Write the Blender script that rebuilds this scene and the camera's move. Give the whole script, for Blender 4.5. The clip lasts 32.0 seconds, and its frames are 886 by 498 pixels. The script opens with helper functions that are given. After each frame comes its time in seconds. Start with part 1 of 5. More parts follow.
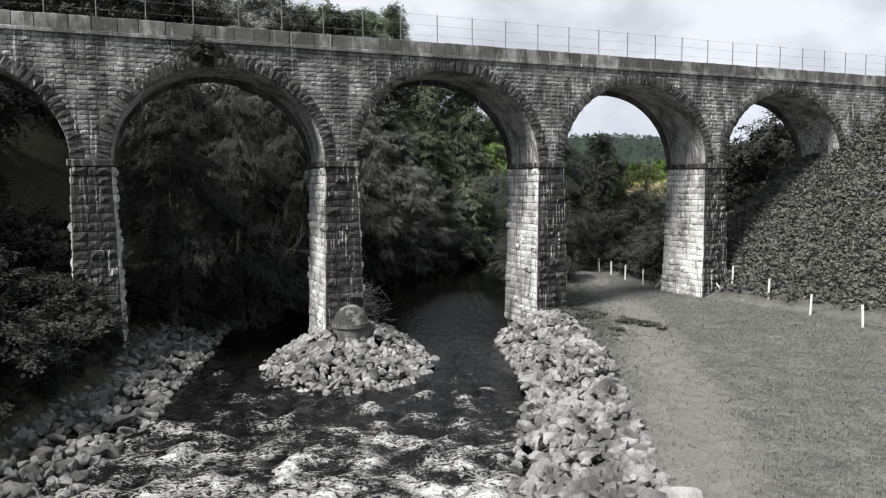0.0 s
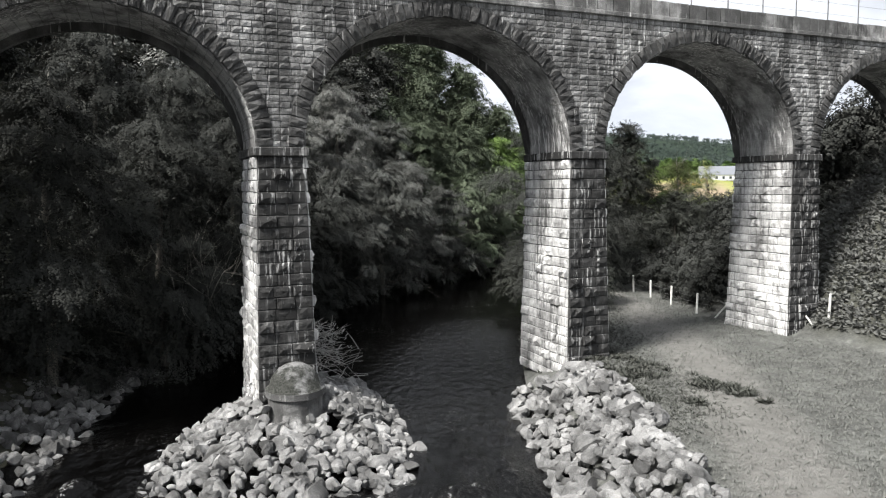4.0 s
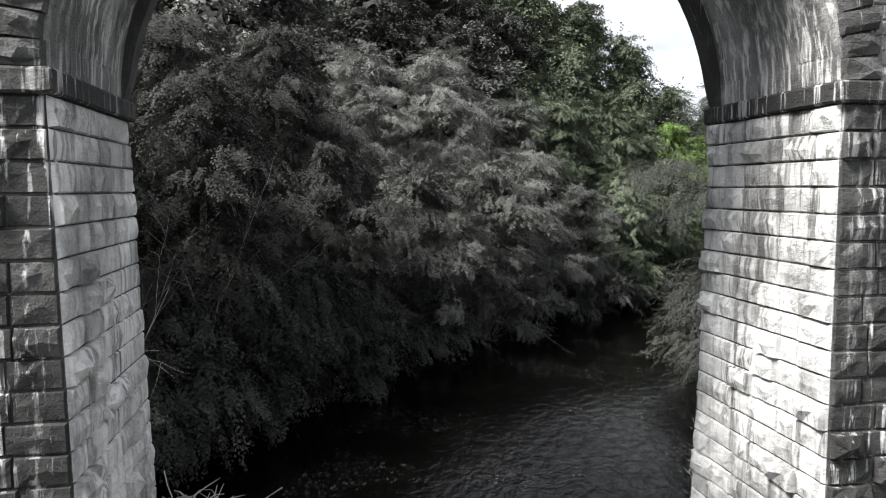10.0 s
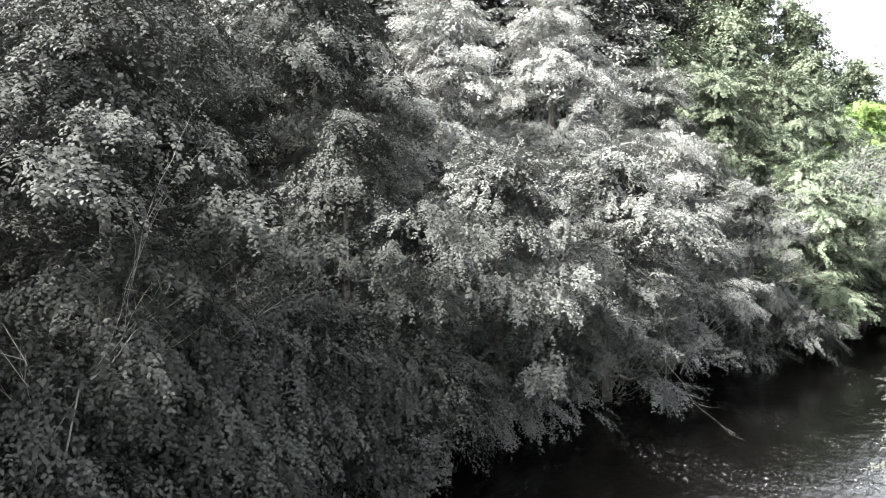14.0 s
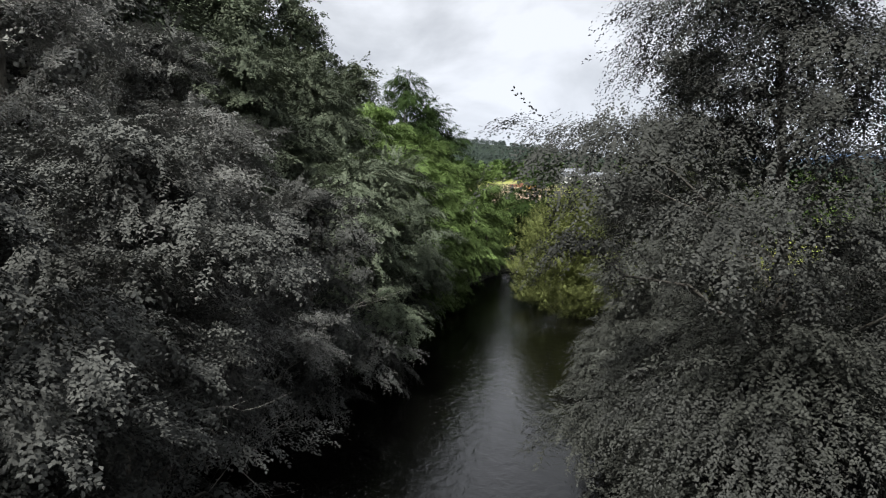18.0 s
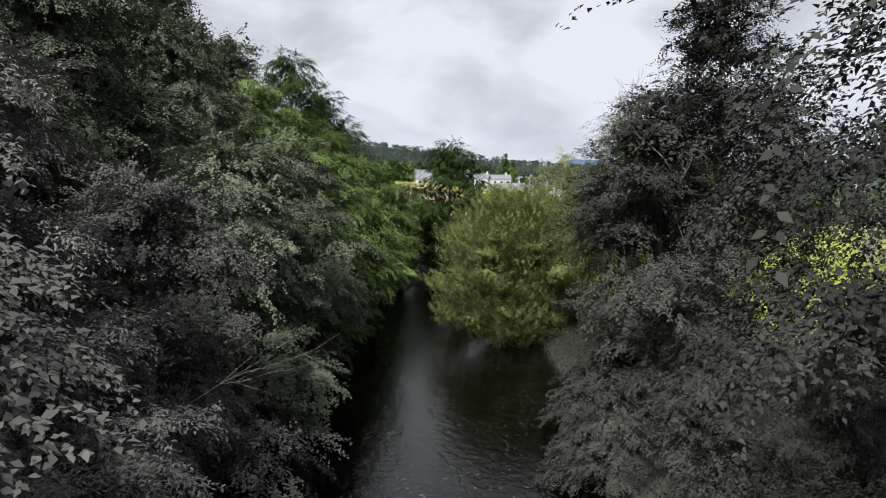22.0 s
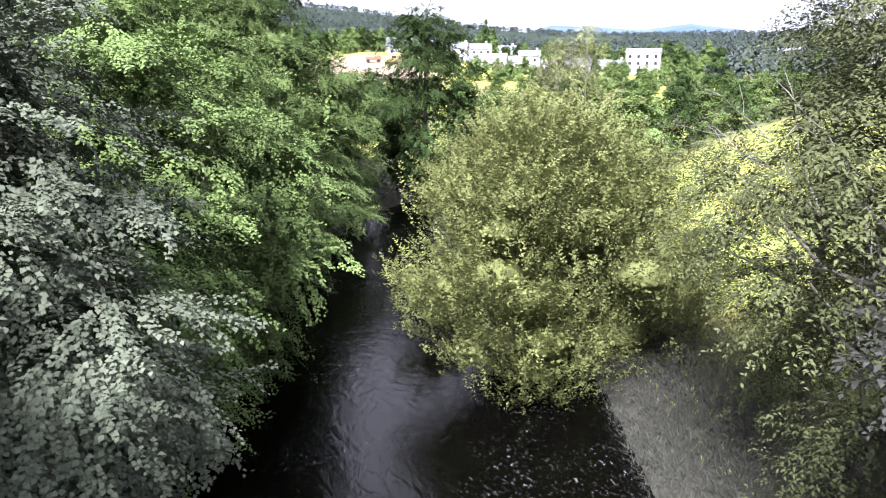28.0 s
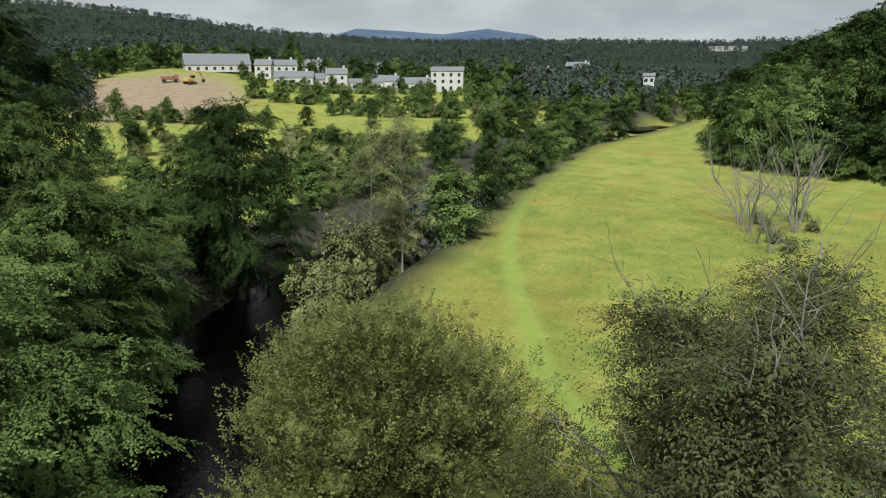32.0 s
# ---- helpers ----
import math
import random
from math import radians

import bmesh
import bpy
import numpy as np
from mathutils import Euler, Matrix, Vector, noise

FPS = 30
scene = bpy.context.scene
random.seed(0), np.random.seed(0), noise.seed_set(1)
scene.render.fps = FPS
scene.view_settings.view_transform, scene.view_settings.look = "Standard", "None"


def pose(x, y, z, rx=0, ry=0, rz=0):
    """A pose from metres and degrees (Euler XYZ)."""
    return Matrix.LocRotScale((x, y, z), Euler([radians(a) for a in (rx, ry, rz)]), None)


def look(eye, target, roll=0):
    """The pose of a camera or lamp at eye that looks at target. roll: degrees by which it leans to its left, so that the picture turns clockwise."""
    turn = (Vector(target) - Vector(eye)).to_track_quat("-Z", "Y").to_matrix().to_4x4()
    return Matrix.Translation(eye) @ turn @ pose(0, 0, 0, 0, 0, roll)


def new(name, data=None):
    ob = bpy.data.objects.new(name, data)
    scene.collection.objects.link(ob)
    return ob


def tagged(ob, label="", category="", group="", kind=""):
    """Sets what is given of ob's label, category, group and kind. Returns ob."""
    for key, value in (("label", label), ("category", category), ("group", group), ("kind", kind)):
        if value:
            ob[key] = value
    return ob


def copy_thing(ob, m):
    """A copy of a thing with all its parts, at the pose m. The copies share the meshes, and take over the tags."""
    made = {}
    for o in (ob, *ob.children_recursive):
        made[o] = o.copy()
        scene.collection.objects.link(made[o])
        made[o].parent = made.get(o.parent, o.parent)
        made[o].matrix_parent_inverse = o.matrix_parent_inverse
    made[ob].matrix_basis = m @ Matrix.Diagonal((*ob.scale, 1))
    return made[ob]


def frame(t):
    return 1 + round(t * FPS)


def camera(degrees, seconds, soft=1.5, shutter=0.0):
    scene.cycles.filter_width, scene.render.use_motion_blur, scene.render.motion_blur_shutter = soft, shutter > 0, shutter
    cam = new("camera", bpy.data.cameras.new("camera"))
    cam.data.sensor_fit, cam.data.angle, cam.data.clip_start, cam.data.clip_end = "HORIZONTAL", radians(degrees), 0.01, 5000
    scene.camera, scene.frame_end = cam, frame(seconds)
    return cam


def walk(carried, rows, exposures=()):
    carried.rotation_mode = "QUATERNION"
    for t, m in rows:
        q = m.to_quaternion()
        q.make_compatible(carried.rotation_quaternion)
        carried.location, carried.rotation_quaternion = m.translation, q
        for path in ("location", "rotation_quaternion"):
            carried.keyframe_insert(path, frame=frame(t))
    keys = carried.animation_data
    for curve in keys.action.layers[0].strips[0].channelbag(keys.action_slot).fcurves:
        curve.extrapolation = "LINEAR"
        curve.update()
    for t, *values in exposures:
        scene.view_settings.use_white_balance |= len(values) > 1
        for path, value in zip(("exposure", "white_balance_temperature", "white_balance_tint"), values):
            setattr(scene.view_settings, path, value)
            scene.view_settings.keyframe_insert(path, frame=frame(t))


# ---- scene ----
from math import cos, sin, pi, sqrt, atan2

cam = camera(63.6, 32.0, soft=1.15)
METRES, EYE, TILT, LEAN, TURN = 100.0, 9.5, -4.8, 0.0, 0.0
ROWS = [
    (0.0, 0.0, 0.0, 0.0, -0.0, 0.0, 0.0),
    (0.5, 0.0007, 0.017, 0.0019, 0.01, -0.06, -0.01),
    (1.0, 0.0013, 0.0342, 0.0034, -0.01, -0.06, -0.02),
    (1.5, 0.0018, 0.0515, 0.005, -0.02, -0.07, -0.04),
    (2.0, 0.0026, 0.0691, 0.0064, 0.01, -0.06, -0.06),
    (2.5, 0.0032, 0.0864, 0.0076, 0.04, -0.03, -0.07),
    (4.5, 0.0048, 0.1536, 0.013, 0.16, -0.03, -0.1),
    (5.0, 0.005, 0.1708, 0.0144, 0.19, -0.02, -0.1),
    (5.5, 0.0054, 0.1877, 0.0158, 0.23, -0.04, -0.12),
    (6.0, 0.0059, 0.2047, 0.0173, 0.26, -0.02, -0.12),
    (6.5, 0.0077, 0.2213, 0.0188, 0.31, -0.02, -0.17),
    (7.0, 0.0109, 0.2375, 0.0202, 0.37, -0.01, -0.18),
    (7.5, 0.0152, 0.2536, 0.0216, 0.41, -0.02, -0.21),
    (8.0, 0.0195, 0.2697, 0.023, 0.42, -0.01, -0.22),
    (8.5, 0.0231, 0.286, 0.0242, 0.47, 0.02, -0.28),
    (9.0, 0.025, 0.3025, 0.0255, 1.04, 0.05, -0.27),
    (9.5, 0.0257, 0.3187, 0.0266, 6.86, 0.01, -0.62),
    (10.0, 0.0263, 0.335, 0.0277, 13.53, -0.1, -1.11),
    (10.5, 0.0265, 0.3509, 0.0288, 15.07, -0.14, -1.27),
    (11.0, 0.0259, 0.3667, 0.03, 15.71, -0.15, -1.35),
    (11.5, 0.0248, 0.3826, 0.0311, 18.39, -0.23, -1.55),
    (12.0, 0.0235, 0.3985, 0.032, 21.33, -0.21, -1.65),
    (12.5, 0.0212, 0.4148, 0.0332, 23.76, -0.28, -1.84),
    (13.0, 0.0179, 0.431, 0.0348, 24.59, -0.4, -2.01),
    (13.5, 0.0141, 0.4469, 0.0359, 24.57, -0.43, -2.06),
    (15.5, -0.0036, 0.5092, 0.0414, 15.13, -0.35, -2.05),
    (16.0, -0.0083, 0.5248, 0.0427, 7.66, -0.12, -1.69),
    (16.5, -0.0126, 0.5389, 0.0437, -1.65, 0.05, -1.18),
    (17.0, -0.0163, 0.5512, 0.0445, -11.21, 0.11, -0.45),
    (17.5, -0.0191, 0.5631, 0.0453, -15.58, 0.07, -0.04),
    (18.0, -0.0209, 0.5756, 0.0461, -15.19, 0.08, -0.02),
    (18.5, -0.0217, 0.5886, 0.047, -15.21, 0.06, 0.02),
    (19.0, -0.0213, 0.602, 0.0477, -15.92, 0.08, 0.16),
    (19.5, -0.0202, 0.6159, 0.0486, -19.35, 0.08, 0.37),
    (20.0, -0.0185, 0.6299, 0.0495, -22.81, 0.05, 0.67),
    (20.5, -0.0159, 0.6441, 0.0504, -22.9, 0.04, 0.76),
    (21.0, -0.0127, 0.6584, 0.0513, -23.25, 0.04, 0.84),
    (21.5, -0.0087, 0.6732, 0.0524, -24.03, 0.01, 0.98),
    (22.0, -0.0038, 0.6884, 0.0535, -24.63, -0.01, 1.1),
    (22.5, 0.0018, 0.7038, 0.0547, -24.94, -0.04, 1.21),
    (23.0, 0.008, 0.7195, 0.056, -25.24, -1.1, 1.3),
    (23.5, 0.0143, 0.7351, 0.0572, -26.01, -4.74, 1.42),
    (24.0, 0.0213, 0.7506, 0.0584, -26.57, -8.7, 1.5),
    (24.5, 0.0289, 0.7664, 0.0599, -26.62, -10.05, 1.53),
    (26.5, 0.0601, 0.8297, 0.0687, -26.49, -10.23, 1.28),
    (27.0, 0.0683, 0.8456, 0.0713, -26.48, -10.26, 1.24),
    (27.5, 0.0767, 0.8613, 0.0761, -26.45, -10.31, 1.17),
    (28.0, 0.0855, 0.8773, 0.0846, -26.41, -10.34, 1.14),
    (28.5, 0.094, 0.8932, 0.0941, -26.43, -10.4, 1.03),
    (29.0, 0.0999, 0.9031, 0.1031, -26.43, -10.42, 0.98),
    (29.5, 0.1026, 0.9062, 0.1113, -26.5, -10.44, 0.9),
    (30.0, 0.104, 0.9069, 0.1197, -27.43, -10.47, 0.85),
    (30.5, 0.1044, 0.9064, 0.1281, -30.01, -10.53, 0.9),
    (31.0, 0.1031, 0.9043, 0.1362, -33.75, -10.63, 1.0),
    (31.5, 0.1017, 0.9018, 0.1445, -37.48, -10.77, 1.14),
    (32.0, 0.1003, 0.8996, 0.1525, -41.17, -10.89, 1.31),
]
EXPO = [(0.0, 0.75, 6500, 10.0), (5.0, 1.1, 6500, 10.0), (8.0, 1.17, 6500, 10.0), (9.5, 1.28, 6500, 10.0), (10.5, 1.85, 6500, 10.0), (13.0, 3.59, 6500, 10.0), (16.0, 2.95, 6500, 10.0), (17.0, 1.77, 6500, 10.0), (18.0, 0.8, 6500, 10.0), (19.0, 0.84, 6500, 10.0), (20.0, 0.98, 6500, 10.0), (22.0, 0.61, 6500, 10.0), (23.0, 0.64, 6500, 10.0), (24.5, 1.58, 6250, 15.0), (26.5, 2.25, 5950, 25.0), (27.0, 2.5, 5967, 24.7), (27.5, 2.32, 5983, 24.3), (28.0, 2.15, 6000, 24.0), (29.0, 1.48, 6350, 13.0), (30.0, 0.85, 6650, 4.0), (31.0, 0.47, 6650, 3.5), (32.0, 0.1, 6650, 3.0)]


def level(m):
    """The same place and line of sight with a level horizon."""
    way = m.to_3x3() @ Vector((0, 0, -1))
    return look(m.translation, m.translation + way)


walk(cam, [(t, level(pose(0, 0, EYE, TILT, LEAN, TURN) @ pose(METRES * x, METRES * y, METRES * z, 90 + pitch, roll, yaw))) for t, x, y, z, yaw, pitch, roll in ROWS], EXPO)

# ---------------------------------------------------------------- world and sun
SUN_EL, SUN_AZ = radians(50), radians(-131)      # azimuth from +y towards +x
world = bpy.data.worlds.new("cloudy_sky")
scene.world = world
world.use_nodes = True
wn, wl = world.node_tree.nodes, world.node_tree.links
wn.clear()


def sky():
    out = wn.new("ShaderNodeOutputWorld")
    bg = wn.new("ShaderNodeBackground")
    tex = wn.new("ShaderNodeTexSky")
    tex.sky_type, tex.sun_disc = "NISHITA", False
    tex.sun_elevation, tex.sun_rotation = SUN_EL, SUN_AZ
    tex.air_density, tex.dust_density = 1.0, 3.0
    co = wn.new("ShaderNodeTexCoord")
    sep = wn.new("ShaderNodeSeparateXYZ")
    wl.new(co.outputs["Generated"], sep.inputs[0])
    # flat cloud deck: direction divided by its height
    add = wn.new("ShaderNodeMath")
    add.operation = "ADD"
    add.inputs[1].default_value = 0.45
    mx = wn.new("ShaderNodeMath")
    mx.operation = "MAXIMUM"
    mx.inputs[1].default_value = 0.0
    wl.new(sep.outputs[2], mx.inputs[0])
    wl.new(mx.outputs[0], add.inputs[0])
    div = wn.new("ShaderNodeVectorMath")
    div.operation = "DIVIDE"
    comb = wn.new("ShaderNodeCombineXYZ")
    for i in range(3):
        wl.new(add.outputs[0], comb.inputs[i])
    wl.new(co.outputs["Generated"], div.inputs[0])
    wl.new(comb.outputs[0], div.inputs[1])
    nz = wn.new("ShaderNodeTexNoise")
    nz.inputs["Scale"].default_value, nz.inputs["Detail"].default_value = 2.6, 8.0
    nz.inputs["Roughness"].default_value, nz.inputs["Distortion"].default_value = 0.52, 0.3
    wl.new(div.outputs[0], nz.inputs["Vector"])
    ramp = wn.new("ShaderNodeValToRGB")
    e = ramp.color_ramp.elements
    e[0].position, e[0].color = 0.34, (0.95, 1.0, 1.1, 1)
    e[1].position, e[1].color = 0.58, (1.95, 2.02, 2.16, 1)
    m = ramp.color_ramp.elements.new(0.46)
    m.color = (1.4, 1.46, 1.56, 1)
    wl.new(nz.outputs["Fac"], ramp.inputs[0])
    # brighter air low over the horizon
    low = wn.new("ShaderNodeMath")
    low.operation = "SUBTRACT"
    low.inputs[0].default_value = 1.0
    wl.new(mx.outputs[0], low.inputs[1])
    powr = wn.new("ShaderNodeMath")
    powr.operation = "POWER"
    powr.inputs[1].default_value = 6.0
    wl.new(low.outputs[0], powr.inputs[0])
    share = wn.new("ShaderNodeMath")
    share.operation = "MULTIPLY"
    share.inputs[1].default_value = 0.75
    wl.new(powr.outputs[0], share.inputs[0])
    air = wn.new("ShaderNodeMix")
    air.data_type = "RGBA"
    air.inputs["B"].default_value = (1.9, 2.06, 2.36, 1)
    wl.new(share.outputs[0], air.inputs["Factor"])
    wl.new(ramp.outputs[0], air.inputs["A"])
    sc = wn.new("ShaderNodeVectorMath")
    sc.operation = "SCALE"
    sc.inputs["Scale"].default_value = 0.05
    wl.new(tex.outputs[0], sc.inputs[0])
    mix = wn.new("ShaderNodeMix")
    mix.data_type = "RGBA"
    mix.inputs["Factor"].default_value = 0.9
    wl.new(sc.outputs[0], mix.inputs["A"])
    wl.new(air.outputs["Result"], mix.inputs["B"])
    bg.inputs["Strength"].default_value = 0.30
    wl.new(mix.outputs["Result"], bg.inputs["Color"])
    wl.new(bg.outputs[0], out.inputs[0])


sky()
sun = new("sun", bpy.data.lights.new("sun", "SUN"))
sun.data.energy, sun.data.angle, sun.data.color = 5.0, radians(16), (1.0, 0.975, 0.935)
sun.matrix_world = look((0, 0, 0), (-cos(SUN_EL) * sin(SUN_AZ), -cos(SUN_EL) * cos(SUN_AZ), -sin(SUN_EL)))

# ---------------------------------------------------------------- materials


class Mat:
    """Small helper to wire a principled material."""

    def __init__(self, name, rough=0.9, metal=0.0, spec=0.3):
        self.m = bpy.data.materials.new(name)
        self.m.use_nodes = True
        self.t = self.m.node_tree
        self.b = self.t.nodes["Principled BSDF"]
        self.o = self.t.nodes["Material Output"]
        self.b.inputs["Roughness"].default_value = rough
        self.b.inputs["Metallic"].default_value = metal
        self.b.inputs["Specular IOR Level"].default_value = spec
        self.pos = None

    def node(self, kind, **inputs):
        n = self.t.nodes.new(kind)
        for k, v in inputs.items():
            n.inputs[k.replace("_", " ")].default_value = v
        return n

    def link(self, a, b):
        self.t.links.new(a, b)

    def where(self, scale=(1, 1, 1)):
        if self.pos is None:
            self.pos = self.node("ShaderNodeNewGeometry")
        mp = self.node("ShaderNodeMapping")
        mp.inputs["Scale"].default_value = scale
        self.link(self.pos.outputs["Position"], mp.inputs["Vector"])
        return mp.outputs[0]

    def local(self, scale=(1, 1, 1)):
        tc = self.node("ShaderNodeTexCoord")
        mp = self.node("ShaderNodeMapping")
        mp.inputs["Scale"].default_value = scale
        self.link(tc.outputs["Object"], mp.inputs["Vector"])
        return mp.outputs[0]

    def noise(self, vec, scale, detail=4.0, rough=0.55, distort=0.0):
        n = self.node("ShaderNodeTexNoise", Scale=scale, Detail=detail, Roughness=rough, Distortion=distort)
        self.link(vec, n.inputs["Vector"])
        return n.outputs["Fac"]

    def ramp(self, fac, stops):
        r = self.node("ShaderNodeValToRGB")
        e = r.color_ramp.elements
        while len(e) < len(stops):
            e.new(0.5)
        for el, (p, c) in zip(e, stops):
            el.position = p
            el.color = (c, c, c, 1) if not isinstance(c, tuple) else (*c, 1)
        self.link(fac, r.inputs[0])
        return r.outputs[0]

    def mix(self, fac, a, b, blend="MIX"):
        n = self.node("ShaderNodeMix")
        n.data_type, n.blend_type = "RGBA", blend
        for s, v in ((n.inputs["Factor"], fac), (n.inputs["A"], a), (n.inputs["B"], b)):
            if isinstance(v, (int, float)):
                s.default_value = v if s.type == "VALUE" else (v, v, v, 1)
            elif isinstance(v, tuple):
                s.default_value = (*v, 1)
            else:
                self.link(v, s)
        return n.outputs["Result"]

    def math(self, op, a, b=0.0):
        n = self.node("ShaderNodeMath")
        n.operation = op
        for s, v in zip(n.inputs, (a, b)):
            if isinstance(v, (int, float)):
                s.default_value = v
            else:
                self.link(v, s)
        return n.outputs[0]

    def attr(self, name):
        n = self.node("ShaderNodeAttribute")
        n.attribute_name = name
        return n.outputs["Fac"]

    def rnd(self):
        return self.node("ShaderNodeObjectInfo").outputs["Random"]

    def island(self):
        return self.node("ShaderNodeNewGeometry").outputs["Random Per Island"]

    def color(self, c):
        if isinstance(c, tuple):
            self.b.inputs["Base Color"].default_value = (*c, 1)
        else:
            self.link(c, self.b.inputs["Base Color"])
        return self

    def bump(self, h, dist=0.02, strength=0.6):
        n = self.node("ShaderNodeBump", Strength=strength, Distance=dist)
        self.link(h, n.inputs["Height"])
        self.link(n.outputs[0], self.b.inputs["Normal"])
        return self


def stone_mat(name, lo, mid, hi, streak, black, island=False, odd=0.6, tint=(1.0, 0.998, 0.985)):
    """Weathered sandstone: dark soot, pale lime runs that hang down, two scales of grain."""
    k = Mat(name, 0.88, spec=0.25)
    w = k.where()
    r = k.island() if island else k.rnd()
    base = k.ramp(k.noise(w, 1.3, 6), [(0.3, lo), (0.5, mid), (0.72, hi)])
    base = k.mix(odd, base, k.ramp(r, [(0.0, 0.55), (0.5, 1.0), (1.0, 1.5)]), "MULTIPLY")
    base = k.mix(0.6, base, k.ramp(k.noise(w, 22, 5, 0.7), [(0.3, 0.5), (0.7, 1.45)]), "MULTIPLY")
    soot = k.ramp(k.noise(k.where((0.9, 0.9, 0.35)), 0.9, 5, 0.6), [(0.5 - black, 0.0), (0.62 - black * 0.5, 1.0)])
    base = k.mix(soot, k.mix(0.72, base, 0.028), base)
    run = k.ramp(k.noise(k.where((4.4, 4.4, 0.34)), 1.5, 6, 0.62, 0.4), [(0.60 - streak, 0.0), (0.70 - streak * 0.9, 1.0)])
    patch = k.ramp(k.noise(w, 0.45, 3), [(0.42, 0.12), (0.62, 1.0)])
    base = k.mix(k.math("MULTIPLY", k.math("MULTIPLY", run, patch), 0.85), base, 0.76)
    base = k.mix(1.0, base, tint, "MULTIPLY")
    k.color(base)
    k.bump(k.math("ADD", k.noise(w, 6.5, 7, 0.65), k.math("MULTIPLY", k.noise(w, 36, 3), 0.35)), 0.1, 0.85)
    return k.m


# dark fronts, pale sides: sunlight on the sides put into the stone, besides lime
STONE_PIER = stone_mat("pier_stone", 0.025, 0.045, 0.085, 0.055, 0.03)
STONE_SIDE = stone_mat("sunlit_limed_stone", 0.3, 0.47, 0.66, 0.17, 0.13, odd=0.55)
STONE_WALL = stone_mat("rubble_stone", 0.14, 0.25, 0.42, 0.045, 0.08, island=True)
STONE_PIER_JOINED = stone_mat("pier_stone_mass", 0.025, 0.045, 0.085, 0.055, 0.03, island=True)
STONE_SIDE_JOINED = stone_mat("sunlit_limed_mass", 0.3, 0.47, 0.66, 0.17, 0.13, island=True, odd=0.55)
STONE_RING = stone_mat("ring_stone", 0.05, 0.085, 0.14, 0.0, 0.06)
STONE_SOFFIT = stone_mat("soffit_stone", 0.2, 0.31, 0.46, 0.1, 0.1)
STONE_CAP = stone_mat("coping_stone", 0.17, 0.26, 0.37, -0.02, 0.02)
JOINT = stone_mat("mortar", 0.08, 0.12, 0.18, 0.04, 0.02)
# wooded-bank boulders: tree shade put into a darker rock colour
ROCK_SHADED = stone_mat("shaded_boulder_rock", 0.07, 0.13, 0.24, -0.12, 0.06)
ROCK = stone_mat("boulder_rock", 0.13, 0.21, 0.32, -0.10, 0.10)


def leaf_mat(name, dark, light, trans=0.1, patch=0.8):
    k = Mat(name, 0.65, spec=0.07)
    r = k.island()
    o = k.rnd()
    c = k.mix(k.ramp(r, [(0.0, 0.3), (1.0, 0.64)]), dark, light)
    c = k.mix(patch, c, k.ramp(k.noise(k.where(), 0.55, 3), [(0.3, 0.6), (0.7, 1.35)]), "MULTIPLY")
    c = k.mix(0.8, c, k.ramp(o, [(0.0, 0.7), (0.5, 1.0), (1.0, 1.3)]), "MULTIPLY")
    k.color(c)
    tr = k.node("ShaderNodeBsdfTranslucent")
    k.link(c, tr.inputs[0])
    mx = k.node("ShaderNodeMixShader")
    mx.inputs[0].default_value = trans
    k.link(k.b.outputs[0], mx.inputs[1])
    k.link(tr.outputs[0], mx.inputs[2])
    k.link(mx.outputs[0], k.o.inputs[0])
    return k.m


# for foliage standing in shadow: the shade is put into a darker leaf colour
LEAF_SHADE = leaf_mat("shaded_dull_leaf", (0.019, 0.0202, 0.0182), (0.06, 0.0625, 0.0575))
LEAF_MID = leaf_mat("mid_dull_leaf", (0.045, 0.047, 0.043), (0.135, 0.14, 0.13))
LEAF_DUSK = leaf_mat("dusky_leaf", (0.024, 0.026, 0.022), (0.078, 0.082, 0.072))
LEAF_PALE = leaf_mat("pale_leaf", (0.1, 0.102, 0.096), (0.24, 0.245, 0.23))
LEAF_MUTED = leaf_mat("muted_leaf", (0.052, 0.064, 0.044), (0.15, 0.177, 0.122))
LEAF_GREEN = leaf_mat("green_leaf", (0.05, 0.08, 0.026), (0.165, 0.24, 0.076))
LEAF_DARK = leaf_mat("dark_green_leaf", (0.017, 0.034, 0.011), (0.058, 0.095, 0.027))
LEAF_WILLOW = leaf_mat("willow_leaf", (0.11, 0.13, 0.044), (0.262, 0.298, 0.108))
LEAF_ASH = leaf_mat("ash_leaf", (0.035, 0.043, 0.02), (0.1, 0.117, 0.05))
LEAF_BIRCH = leaf_mat("birch_leaf", (0.10, 0.118, 0.05), (0.25, 0.27, 0.125))
# bluish distance haze is mixed into this leaf colour
LEAF_FAR_HAZE = leaf_mat("hazy_wood_leaf", (0.042, 0.057, 0.052), (0.066, 0.084, 0.072), 0.15)
BRACKEN = leaf_mat("bracken_frond", (0.10, 0.102, 0.096), (0.18, 0.183, 0.172), patch=0.2)


def bark_mat(name, a, b):
    k = Mat(name, 0.9, spec=0.2)
    w = k.where((6, 6, 1.2))
    k.color(k.ramp(k.noise(w, 2.0, 6, 0.65), [(0.3, a), (0.7, b)]))
    k.bump(k.noise(w, 4, 5), 0.03, 0.8)
    return k.m


BARK = bark_mat("bark", (0.05, 0.046, 0.04), (0.17, 0.16, 0.14))
BARK_PALE = bark_mat("pale_bark", (0.2, 0.19, 0.165), (0.4, 0.39, 0.35))
TWIG = bark_mat("bare_twig", (0.14, 0.133, 0.12), (0.31, 0.30, 0.27))
DRIFT = bark_mat("bleached_driftwood", (0.2, 0.198, 0.19), (0.42, 0.415, 0.40))
